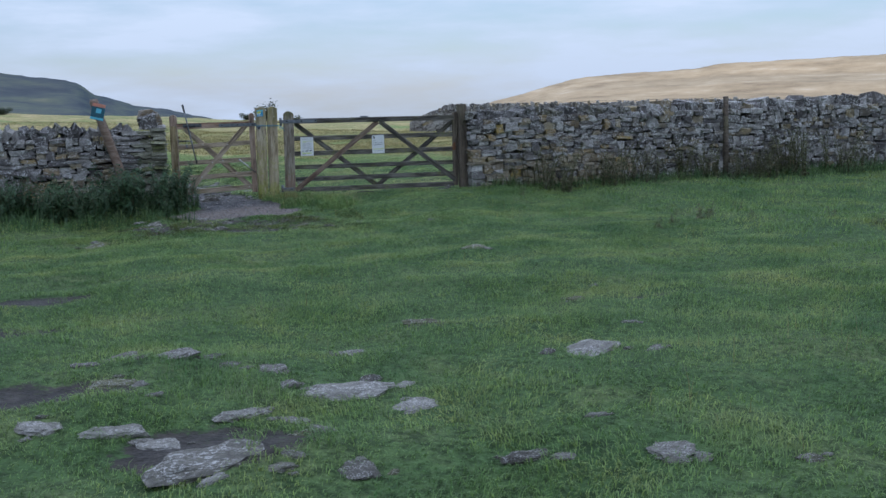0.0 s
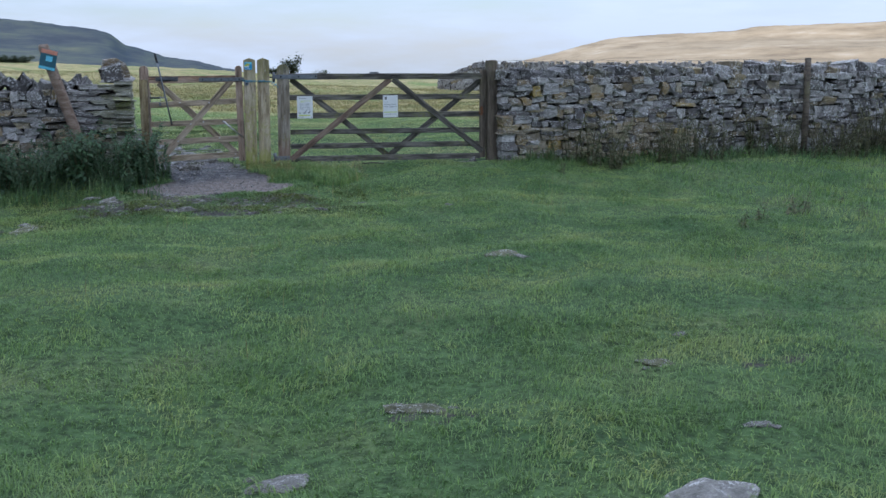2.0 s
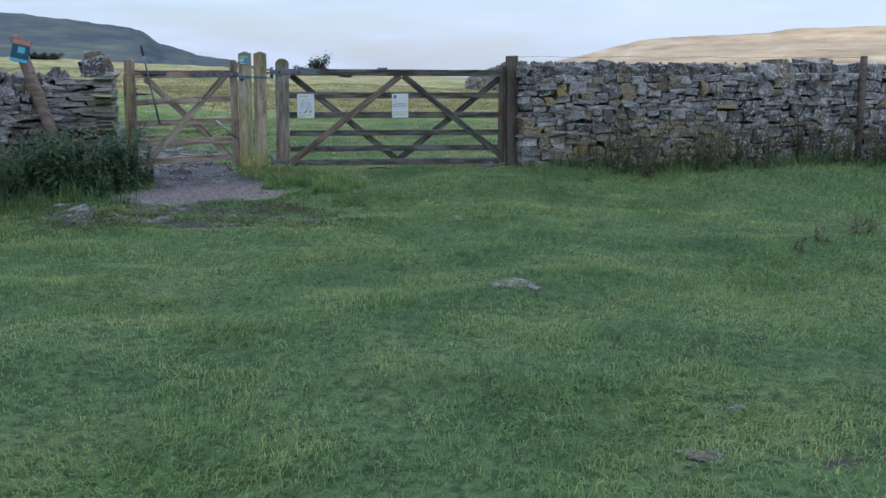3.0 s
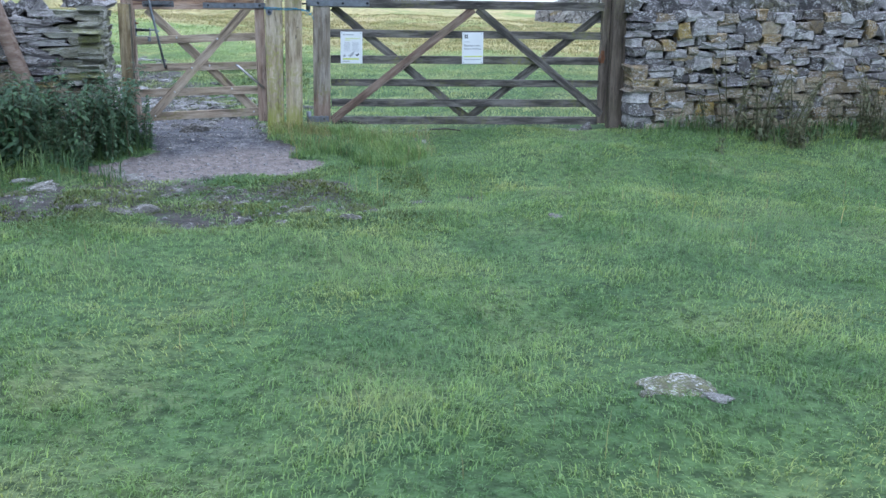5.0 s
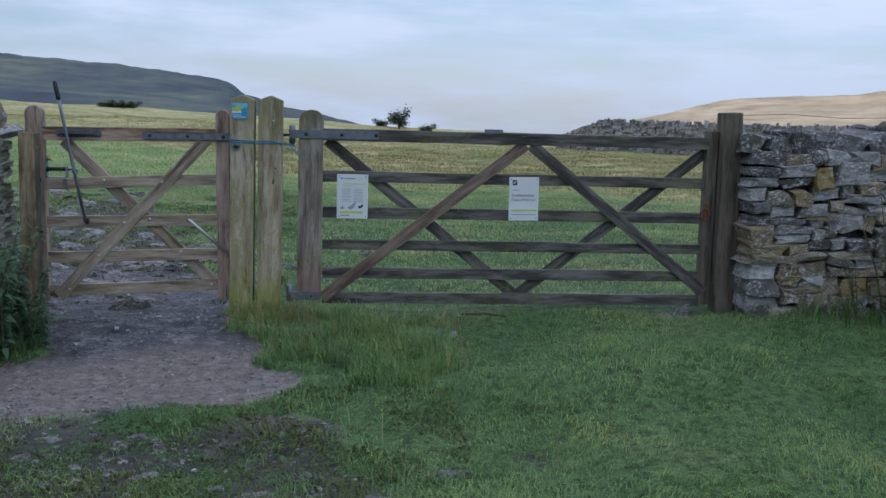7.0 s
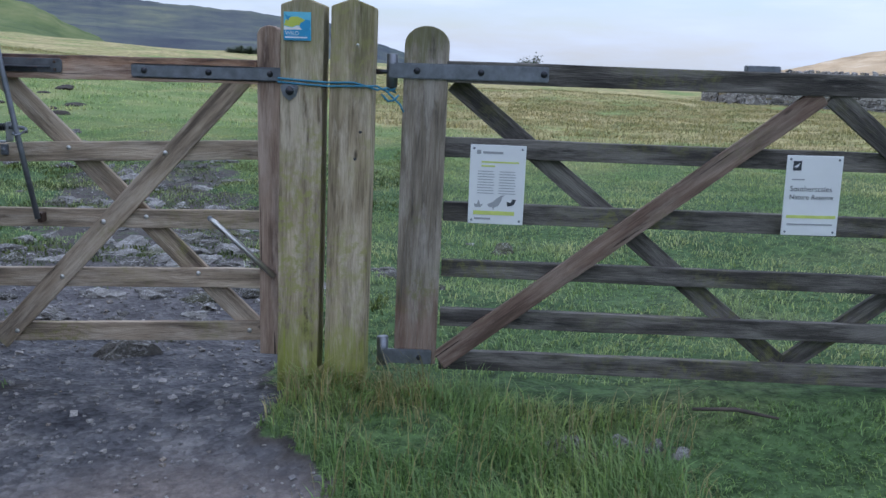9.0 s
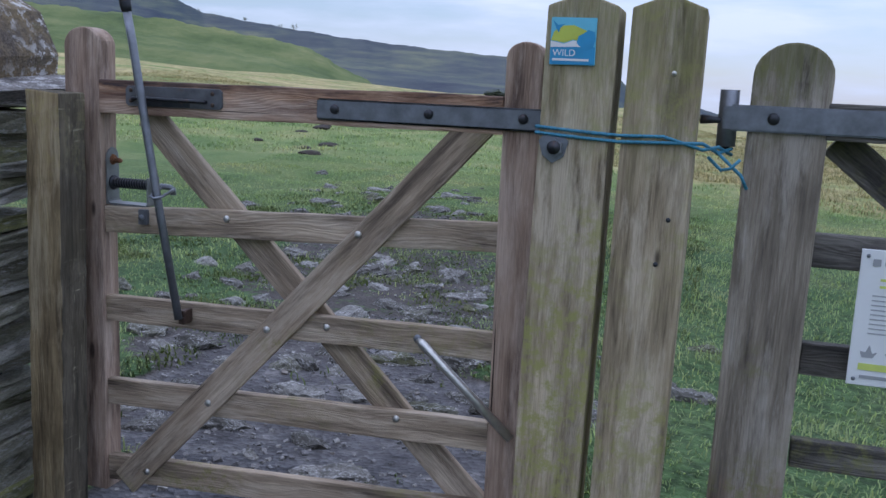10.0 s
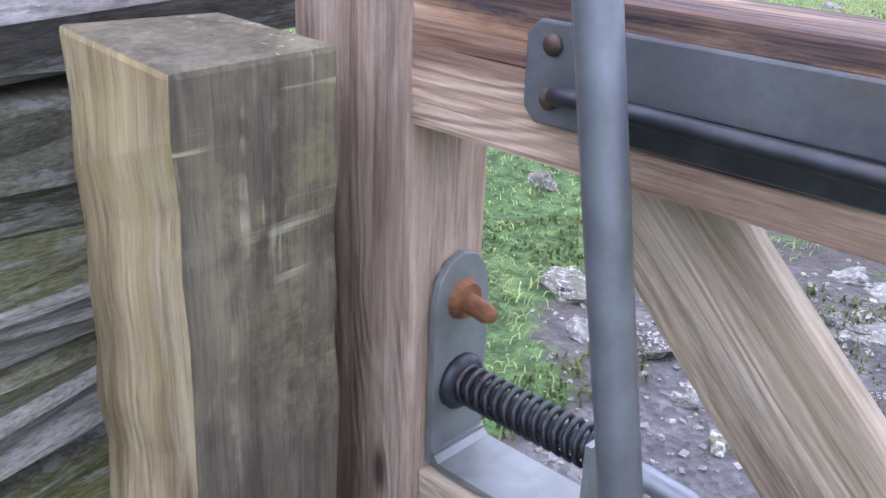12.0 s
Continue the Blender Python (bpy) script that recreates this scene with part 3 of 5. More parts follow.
fell("backdrop_hill_green", [(-95, 4.4), (-70, 4.8), (-55, 4.3), (-45, 3.6), (-37, 3.02), (-32.5, 2.75), (-27.4, 2.05), (-24.8, 1.65), (-22.7, 0.64), (-20.5, -0.45), (-19, -1.6), (-17, -3.2)],
     135.0, 300.0, -3.2, GREEN, "green pasture hillside with a steep end below a scar", 0.25, 0.10)
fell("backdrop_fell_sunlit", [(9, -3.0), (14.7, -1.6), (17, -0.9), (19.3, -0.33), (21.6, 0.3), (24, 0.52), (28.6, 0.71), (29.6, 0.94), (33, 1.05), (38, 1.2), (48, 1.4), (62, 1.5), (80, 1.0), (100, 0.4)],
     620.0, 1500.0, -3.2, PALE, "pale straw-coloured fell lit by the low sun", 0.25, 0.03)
# out-of-view hillside, added to keep direct sun off the gate and turf
fell("backdrop_sun_blocker", [(-200, 3.0), (-175, 9.0), (-150, 16.0), (-120, 18.0), (-100, 15.0), (-85, 6.0)], 120.0, 330.0, 0.5, HAZE_MOOR, "unseen dark fell added to block the low sun", 1.0, 0.1)

# ---- timber ----


def facing(d, origin):
    """Pose of a board: its own X along d in the plane of the gate, its own Z towards the walker."""
    x = Vector(d).normalized()
    z = Vector((0, -1, 0))
    z = (z - x * z.dot(x)).normalized()
    y = z.cross(x)
    m = Matrix((x, y, z)).transposed().to_4x4()
    m.translation = Vector(origin)
    return m


def plank_bm(outline, thick, bevel=0.004, wobble=0.0, seed=0):
    """A board cut to an outline (own X, Y), its back at own Z 0 and its face at Z = thick."""
    bm = bmesh.new()
    rng = random.Random(seed)
    vs = [bm.verts.new((x + rng.uniform(-wobble, wobble), y + rng.uniform(-wobble, wobble), 0)) for x, y in outline]
    face = bm.faces.new(vs)
    top = bmesh.ops.extrude_face_region(bm, geom=[face])
    bmesh.ops.translate(bm, verts=[v for v in top["geom"] if isinstance(v, bmesh.types.BMVert)], vec=(0, 0, thick))
    bmesh.ops.recalc_face_normals(bm, faces=bm.faces)
    if bevel:
        bmesh.ops.bevel(bm, geom=[e for e in bm.edges if e.is_manifold and e.calc_face_angle(0) > 0.6], offset=bevel, segments=2, affect="EDGES", profile=0.6)
    return bm


def straight(length, width, cuts=9, wob=0.0015, seed=0):
    """A straight outline with many points, so that its edges can be a little uneven."""
    rng = random.Random(seed)
    xs = [length * i / cuts for i in range(cuts + 1)]
    low = [(x, -width / 2 + rng.uniform(-wob, wob)) for x in xs]
    high = [(x, width / 2 + rng.uniform(-wob, wob)) for x in reversed(xs)]
    return low + high


def board(name, a, b, width, thick, material, parent, y, label="", seed=0, bevel=0.004):
    """A board from a to b (x, z of its middle line), its face at y."""
    a3, b3 = Vector((a[0], y + thick, a[1])), Vector((b[0], y + thick, b[1]))
    bm = plank_bm(straight((b3 - a3).length, width, 9, 0.0018, seed), thick, bevel)
    return part(name, bm, material, parent, label, facing(b3 - a3, a3))


def round_head(name, x0, x1, z0, z1, thick, y, material, parent, label="", seed=0, lean=0.0):
    """An upright with a half-round head."""
    w, h = x1 - x0, z1 - z0
    out = [(0, -w / 2), (h * 0.33, -w / 2 - 0.001), (h * 0.66, -w / 2 + 0.001)]
    for i in range(13):
        a = -math.pi / 2 + math.pi * i / 12
        out.append((h - w * 0.42 + w * 0.42 * math.cos(a), w / 2 * math.sin(a)))
    out += [(h * 0.66, w / 2 + 0.001), (h * 0.33, w / 2 - 0.001), (0, w / 2)]
    bm = plank_bm(out, thick, 0.006, 0.0006, seed)
    return part(name, bm, material, parent, label, facing((lean, 0, 1), ((x0 + x1) / 2, y + thick, z0)))


def square_post(name, x0, x1, y0, y1, z0, z1, material, parent, crown=0.0, label="", seed=0, chip=0.003, bevel=0.008, lean=0.0, front=None, n=12):
    """A sawn post along own X (upright), with a flat or a two-way weathered top."""
    w, d, h = x1 - x0, y1 - y0, z1 - z0
    bm = bmesh.new()
    rng = random.Random(seed)
    rings = []
    for i in range(n + 1):
        x = h * i / n
        rings.append([bm.verts.new((x + (0 if i < n else rng.uniform(-chip, chip) * 2), sy * w / 2 + rng.uniform(-chip, chip), sz * d / 2 + rng.uniform(-chip, chip))) for sy, sz in ((-1, -1), (1, -1), (1, 1), (-1, 1))])
    for lo, hi in zip(rings, rings[1:]):
        for k in range(4):
            bm.faces.new((lo[k], lo[(k + 1) % 4], hi[(k + 1) % 4], hi[k]))
    bm.faces.new(rings[0][::-1])
    t = rings[-1]
    if crown:
        p, q = bm.verts.new((h + crown, 0.0, -d / 2)), bm.verts.new((h + crown, 0.0, d / 2))
        bm.faces.new((t[0], t[1], p))
        bm.faces.new((t[2], t[3], q))
        bm.faces.new((t[1], t[2], q, p))
        bm.faces.new((t[3], t[0], p, q))
    else:
        bm.faces.new(t)
    bmesh.ops.recalc_face_normals(bm, faces=bm.faces)
    bmesh.ops.bevel(bm, geom=[e for e in bm.edges if e.calc_face_angle(0) > 0.3], offset=bevel, segments=2, affect="EDGES", profile=0.6)
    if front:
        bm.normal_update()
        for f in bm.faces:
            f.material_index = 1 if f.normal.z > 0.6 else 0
    ob = part(name, bm, material, parent, label, facing((lean, 0, 1), ((x0 + x1) / 2, (y0 + y1) / 2, z0)))
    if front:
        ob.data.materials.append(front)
    return ob


def tube(points, radius, sides=10, close=True):
    bm = bmesh.new()
    pts = [Vector(p) for p in points]
    rings = []
    for i, p in enumerate(pts):
        d = (pts[min(i + 1, len(pts) - 1)] - pts[max(i - 1, 0)]).normalized()
        side = d.cross(Vector((0.13, 0.21, 0.97)))
        if side.length < 0.05:
            side = d.cross(Vector((1, 0, 0)))
        side.normalize()
        up = side.cross(d)
        r = radius[i] if isinstance(radius, (list, tuple)) else radius
        rings.append([bm.verts.new(p + (side * math.cos(2 * math.pi * k / sides) + up * math.sin(2 * math.pi * k / sides)) * r) for k in range(sides)])
    for lo, hi in zip(rings, rings[1:]):
        for k in range(sides):
            bm.faces.new((lo[k], lo[(k + 1) % sides], hi[(k + 1) % sides], hi[k]))
    if close:
        bm.faces.new(rings[0])
        bm.faces.new(rings[-1][::-1])
    return bm


def dome_bolt(x, y, z, r, material, parent, name="bolt", depth=0.6):
    """A coach bolt head that stands out towards the walker."""
    bm = bmesh.new()
    bmesh.ops.create_uvsphere(bm, u_segments=10, v_segments=6, radius=r)
    bmesh.ops.scale(bm, verts=bm.verts, vec=(1, depth, 1))
    bmesh.ops.translate(bm, verts=bm.verts, vec=(x, y, z))
    ob = part(name, bm, material, parent, shade=True)
    if parent.parent:
        ob.matrix_basis = parent.matrix_basis.inverted()
    return ob


def bar(name, x0, x1, y0, y1, z0, z1, material, parent, bevel=0.003, label=""):
    bm = bmesh.new()
    bmesh.ops.create_cube(bm, size=1)
    bmesh.ops.scale(bm, verts=bm.verts, vec=(x1 - x0, y1 - y0, z1 - z0))
    bmesh.ops.translate(bm, verts=bm.verts, vec=((x0 + x1) / 2, (y0 + y1) / 2, (z0 + z1) / 2))
    bmesh.ops.bevel(bm, geom=bm.edges[:], offset=bevel, segments=2, affect="EDGES")
    return part(name, bm, material, parent, label)


# ---- the field gate ----
field = thing("field_gate", "closed weathered dark timber six-bar field gate with diamond braces", "gate")
round_head("hanging_stile", 0.442, 0.616, -0.06, 1.316, 0.075, -0.022, WOOD_STILE, field, "worn grey round-headed hanging stile", 3, 0.017)
board("shutting_stile", (3.505, -0.09), (3.505, 1.22), 0.085, 0.07, WOOD_DARK, field, -0.012, seed=4)
for k, (z, w) in enumerate(((1.138, 0.085), (0.840, 0.078), (0.578, 0.080), (0.342, 0.074), (0.133, 0.078), (-0.052, 0.082))):
    board("rail", (0.63, z + 0.004), (3.475, z - 0.012), w, 0.035 if k else 0.068, WOOD_FIELD, field, 0.008 if k else -0.024, seed=20 + k)
board("brace", (0.63, -0.045), (2.10, 1.095), 0.082, 0.024, WOOD_BRACE, field, -0.017, seed=31)
board("brace", (2.14, 1.095), (3.50, 0.005), 0.082, 0.024, WOOD_FIELD, field, -0.017, seed=32)
board("brace", (0.66, 1.10), (2.06, -0.03), 0.082, 0.024, WOOD_FIELD, field, 0.045, seed=33)
board("brace", (3.49, 1.07), (2.08, -0.03), 0.082, 0.024, WOOD_FIELD, field, 0.045, seed=34)
strap = bar("hinge_strap", 0.405, 1.03, -0.034, -0.023, 1.112, 1.172, STEEL, field, 0.004, "flat galvanised hinge strap")
for x in (0.515, 0.765, 1.01):
    dome_bolt(x, -0.036, 1.143, 0.014, IRON, strap)
part("hinge_eye", tube([(0.415, -0.01, 1.075), (0.415, -0.01, 1.205)], 0.022, 12), STEEL, field, "galvanised hinge eye", None, True)
shoe = bar("bottom_hinge", 0.40, 0.60, -0.040, -0.024, -0.055, 0.005, STEEL, field, 0.004, "galvanised bottom hinge shoe")
dome_bolt(0.55, -0.044, -0.025, 0.012, IRON, shoe)
part("bottom_eye", tube([(0.395, -0.01, -0.07), (0.395, -0.01, 0.05)], 0.024, 12), STEEL, field, "", None, True)
bar("top_catch", 1.80, 1.93, -0.006, 0.044, 1.176, 1.200, STEEL, field, 0.003, "small steel catch plate")
part("latch_ring", tube([(3.47 + 0.03 * math.sin(a), -0.03, 0.60 + 0.045 * math.cos(a)) for a in np.linspace(0, 2 * math.pi, 17)], 0.006, 8, False), RUST, field, "rusted latch ring", None, True)
bar("latch_plate", 3.465, 3.50, -0.022, -0.013, 0.55, 0.68, RUST, field, 0.002)

# ---- posts ----
POST_LABEL = "square mossy timber gate post with a pitched top"
pa = thing("gate_post", POST_LABEL, "post", "paired gate posts")
square_post("post_shaft", -0.034, 0.130, -0.125, 0.035, -0.6, 1.378, WOOD_POST, pa, 0.030, "", 5, 0.0016, 0.006, 0.016)
pb = thing("gate_post", POST_LABEL, "post", "paired gate posts")
square_post("post_shaft", 0.158, 0.322, -0.122, 0.038, -0.6, 1.378, WOOD_POST, pb, 0.030, "", 6, 0.0016, 0.006, 0.016)
plate = part("hinge_pin", tube([(0.035, -0.105, 1.056), (0.035, -0.150, 1.056)], 0.016, 12), IRON, pa, "dark iron hinge pin with a nut", None, True)
bm = bmesh.new()
bmesh.ops.create_cone(bm, cap_ends=True, segments=6, radius1=0.021, radius2=0.021, depth=0.016)
part("nut", bm, STEEL, plate, "", pose(0.035, -0.140, 1.056, 90, 0, 0))
bm = plank_bm([(-0.034, 0.012), (-0.024, -0.022), (0.0, -0.040), (0.026, -0.024), (0.036, 0.012), (0.020, 0.030), (-0.020, 0.030)], 0.006, 0.001)
part("hinge_washer", bm, STEEL, pa, "", facing((1, 0, 0), (0.030, -0.125, 1.058)))
for x, z in ((0.292, 1.235), (0.285, 0.80), (0.305, 0.905)):
    dome_bolt(x, -0.123, z, 0.006, BOLT if z > 1 else IRON, pb, "nail")
part("hinge_hook", tube([(0.355, -0.03, 1.135), (0.415, -0.01, 1.135), (0.415, -0.01, 1.06)], 0.011, 10), IRON, pb, "dark iron hinge hook", None, True)
pr = thing("gate_post", "dark weathered square timber gate post by the wall end", "post")
square_post("post_shaft", 3.575, 3.722, -0.09, 0.07, -0.6, 1.362, WOOD_DARK, pr, 0.0, "", 8, 0.004, 0.010, -0.012)
po = thing("stub_post", "old split lichen-stained stub post against the wall", "post")
# faces towards the walker take the paler ochre timber
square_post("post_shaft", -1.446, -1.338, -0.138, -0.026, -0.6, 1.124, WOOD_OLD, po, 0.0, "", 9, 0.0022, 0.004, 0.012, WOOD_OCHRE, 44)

cord = thing("cord", "blue plastic cord tied round the paired gate posts", "rope")
for k, dz in enumerate((0.0, 0.014)):
    pts = [(-0.02, 0.0, 1.085 + dz), (-0.012, -0.13, 1.088 + dz), (0.08, -0.132, 1.082 + dz), (0.18, -0.129, 1.077 + dz), (0.28, -0.129, 1.080 + dz), (0.368, -0.128, 1.083 - dz), (0.40, -0.06, 1.06 + dz), (0.43, -0.02, 1.07 - dz)]
    part("strand", tube(pts, 0.0042, 7), ROPE, cord, "", None, True)
part("loose_end", tube([(0.39, -0.06, 1.07), (0.42, -0.09, 1.045), (0.455, -0.10, 1.015), (0.47, -0.10, 0.985)], 0.004, 7), ROPE, cord, "", None, True)
part("loose_end", tube([(0.38, -0.07, 1.05), (0.41, -0.10, 1.025), (0.43, -0.11, 1.03), (0.45, -0.10, 1.05)], 0.004, 7), ROPE, cord, "", None, True)

# ---- the bridle gate ----
ped = thing("bridle_gate", "closed timber bridle gate with crossed braces and iron latch", "gate")
round_head("hanging_stile", -0.122, -0.028, -0.05, 1.300, 0.075, 0.0, WOOD_STILE_PED, ped, "", 41)
round_head("latch_stile", -1.430, -1.310, -0.08, 1.305, 0.075, 0.0, WOOD_STILE_PED, ped, "knotty brown round-headed latch stile", 42)
for k, (zl, zr, w, mat_) in enumerate(((1.112, 1.118, 0.094, WOOD_RED), (0.757, 0.806, 0.078, WOOD_PED), (0.490, 0.518, 0.078, WOOD_PED), (0.232, 0.272, 0.082, WOOD_PED), (-0.010, 0.045, 0.080, WOOD_PED))):
    top = k == 0
    board("rail", (-1.310, zl), (-0.122, zr), w, 0.066 if top else 0.030, mat_, ped, -0.006 if top else 0.012, "reddish top rail with an iron handle" if top else "", 50 + k)
board("brace", (-0.172, 1.104), (-1.244, -0.045), 0.085, 0.022, WOOD_PED, ped, -0.004, "", 61)
board("brace", (-1.184, 1.065), (-0.14, 0.04), 0.085, 0.022, WOOD_PED, ped, 0.041, "", 62)
for x, z in ((-0.906, 0.790), (-0.501, 0.784), (-0.769, 0.491), (-0.594, 0.515), (-0.955, 0.250), (-0.381, 0.284), (-1.163, 0.005), (-0.168, 0.047)):
    onbrace = (x, z) in ((-0.501, 0.784), (-0.769, 0.491), (-0.955, 0.250), (-1.163, 0.005))
    dome_bolt(x, -0.005 if onbrace else 0.011, z, 0.0105, BOLT, ped)
hs = bar("hinge_strap", -0.626, 0.02, -0.016, -0.006, 1.082, 1.138, STEEL, ped, 0.005, "flat galvanised hinge strap")
for x in (-0.573, -0.313, -0.067):
    dome_bolt(x, -0.018, 1.112, 0.013, IRON, hs)

# handle plate on the top rail
hp = part("handle_plate", plank_bm([(0, -0.020), (0.008, -0.028), (0.300, -0.028), (0.308, -0.020), (0.308, 0.020), (0.300, 0.028), (0.008, 0.028), (0, 0.020)], 0.005, 0.0015), PLATE, ped, "dull grey iron handle plate", facing((1, 0, 0.006), (-1.216, -0.007, 1.118)))
for x, z in ((-1.198, 1.134), (-1.198, 1.105), (-0.938, 1.134), (-0.938, 1.104)):
    dome_bolt(x, -0.013, z, 0.0062, SCREW, hp, "screw")
# flat dark box on the plate's face stands in for a recess's shade
bm = bmesh.new()
bmesh.ops.create_cube(bm, size=1)
bmesh.ops.scale(bm, verts=bm.verts, vec=(0.165, 0.003, 0.022))
part("slot", bm, IRON, hp, "flat dark strip in place of recess shade", pose(0.125, -0.0155, 0.0045, -90, 0, 0))
part("pull_bar", tube([(-1.194, -0.010, 1.106), (-1.186, -0.024, 1.111), (-1.17, -0.028, 1.113), (-1.00, -0.028, 1.112), (-0.972, -0.027, 1.112), (-0.962, -0.020, 1.112), (-0.958, -0.008, 1.112)], 0.0052, 10), IRON, ped, "round black pull bar", None, True)

# spring latch on the latch stile: a plate bent into a tongue and an upturned stop
LY, LZ = 0.046, 0.862
hump = [(0, -0.028), (0.128, -0.028), (0.148, -0.024), (0.160, -0.014), (0.165, 0.0), (0.160, 0.014), (0.148, 0.024), (0.128, 0.028), (0, 0.028)]
lp = part("latch_plate", plank_bm(hump, 0.006, 0.001), GALV, ped, "galvanised latch plate")
lp.matrix_basis = Matrix(((0, 0, 1, -1.309), (0, 1, 0, LY), (1, 0, 0, 0.800), (0, 0, 0, 1)))
bend_bm = bmesh.new()
inner = [(-1.3045, 0.812), (-1.3035, 0.8055), (-1.299, 0.801), (-1.292, 0.7995), (-1.178, 0.7995), (-1.171, 0.801), (-1.167, 0.8055), (-1.166, 0.812), (-1.166, 0.884)]
rows = []
for q, (x, z) in enumerate(inner):
    nx_, nz_ = (1, 0) if q < 1 else (0.7, 0.7) if q < 3 else (0, 1) if q < 5 else (-0.7, 0.7) if q < 7 else (-1, 0)
    rows.append([bend_bm.verts.new((x + o * nx_ * 0.005, y, z + o * nz_ * 0.005)) for o, y in ((0, LY - 0.028), (0, LY + 0.028), (1, LY + 0.028), (1, LY - 0.028))])
for p, q in zip(rows, rows[1:]):
    for k in range(4):
        bend_bm.faces.new((p[k], p[(k + 1) % 4], q[(k + 1) % 4], q[k]))
bend_bm.faces.new(rows[0])
bend_bm.faces.new(rows[-1][::-1])
part("latch_tongue", bend_bm, GALV, ped, "bent galvanised latch tongue")
part("rusty_bolt", tube([(-1.306, LY, 0.929), (-1.278, LY - 0.003, 0.927), (-1.272, LY - 0.003, 0.927)], [0.0075, 0.0075, 0.005], 10), RUST, ped, "rusted bolt end", None, True)
bm = bmesh.new()
bmesh.ops.create_cone(bm, cap_ends=True, segments=14, radius1=0.016, radius2=0.013, depth=0.006)
part("washer", bm, RUST, ped, "", pose(-1.300, LY, 0.929, 0, 90, 0))
part("latch_rod", tube([(-1.36, LY, LZ), (-1.14, LY - 0.002, LZ), (-1.108, LY - 0.004, LZ - 0.001), (-1.098, LY - 0.006, LZ - 0.005), (-1.095, LY - 0.008, LZ - 0.022)], 0.0085, 12), STEEL, ped, "bent galvanised latch rod", None, True)
coil = [(-1.297 + 0.122 * k / 168, LY + 0.0135 * math.cos(2 * math.pi * k / 12), LZ + 0.0135 * math.sin(2 * math.pi * k / 12)) for k in range(169)]
part("coil_spring", tube(coil, 0.0026, 6), IRON, ped, "black coil spring", None, True)
part("spring_cap", tube([(-1.304, LY, LZ), (-1.299, LY, LZ), (-1.295, LY, LZ)], [0.022, 0.022, 0.018], 16), IRON, ped, "", None, True)

# long lever for riders
lever = part("lever_pole", tube([(-1.177, -0.060, 1.36), (-1.158, -0.058, 1.26), (-1.122, -0.057, 1.05), (-1.089, -0.055, 0.86), (-1.026, -0.044, 0.50)], 0.0115, 12), STEEL, ped, "long grey steel riders' lever", None, True)
part("grip", tube([(-1.198, -0.062, 1.475), (-1.196, -0.062, 1.462), (-1.177, -0.060, 1.36), (-1.174, -0.060, 1.345)], [0.011, 0.016, 0.016, 0.013], 12), IRON, lever, "black rubber grip", None, True)
loop = [(-1.092, -0.025, 0.866), (-1.100, -0.050, 0.856), (-1.098, -0.070, 0.846), (-1.084, -0.074, 0.842), (-1.070, -0.062, 0.846), (-1.066, -0.035, 0.854), (-1.076, 0.005, 0.858), (-1.094, 0.034, 0.858)]
part("link", tube(loop, 0.0042, 8), STEEL, lever, "bent wire link from lever to latch rod", None, True)
bar("lever_bracket", -1.034, -1.014, -0.034, 0.010, 0.482, 0.522, SCREW, ped, 0.002, "rusty lever bracket")
bar("latch_block", -1.188, -1.158, 0.000, 0.013, 0.752, 0.796, STEEL, ped, 0.002, "small steel keeper block")
dome_bolt(-1.174, -0.003, 0.773, 0.009, STEEL, ped)
part("gate_closer", tube([(-0.318, -0.012, 0.520), (-0.305, -0.02, 0.514), (-0.05, -0.03, 0.292)], [0.008, 0.012, 0.012], 10), BOLT, ped, "grey closing spring tube", None, True)
dome_bolt(-0.320, -0.012, 0.522, 0.012, STEEL, ped)

ped.matrix_basis = pose(-0.02, 0, 0, 0, 0, -1.4) @ pose(0.02, 0, 0)

# ---- signs ----


def quad_bm(x0, z0, x1, z1, y):
    bm = bmesh.new()
    bm.faces.new([bm.verts.new(p) for p in ((x0, y, z0), (x1, y, z0), (x1, y, z1), (x0, y, z1))])
    return bm


def words(text, x, z, size, y, material, parent, name="lettering", align="LEFT"):
    cu = bpy.data.curves.new(name, "FONT")
    cu.body, cu.size, cu.align_x = text, size, align
    tmp = bpy.data.objects.new(name, cu)
    scene.collection.objects.link(tmp)
    me = bpy.data.meshes.new_from_object(tmp.evaluated_get(bpy.context.evaluated_depsgraph_get()))
    bpy.data.objects.remove(tmp)
    me.materials.append(material)
    ob = new(name, me)
    ob.parent = parent
    ob.matrix_basis = pose(x, y, z, 90, 0, 0)
    return ob


def notice(x0, x1, z0, z1, label, tilt):
    s = thing("notice", label, "sign", "notices on the field gate")
    bm = bmesh.new()
    bmesh.ops.create_cube(bm, size=1)
    bmesh.ops.scale(bm, verts=bm.verts, vec=(x1 - x0, 0.004, z1 - z0))
    bmesh.ops.bevel(bm, geom=bm.edges[:], offset=0.0015, segments=1, affect="EDGES")
    part("board", bm, BOARD_WHITE, s)
    s.matrix_basis = pose((x0 + x1) / 2, -0.022, (z0 + z1) / 2, 0, tilt, 0)
    for x in (-1, 1):
        for z in (-1, 1):
            dome_bolt(x * ((x1 - x0) / 2 - 0.015), -0.003, z * ((z1 - z0) / 2 - 0.015), 0.005, STEEL, s, "screw")
    return s


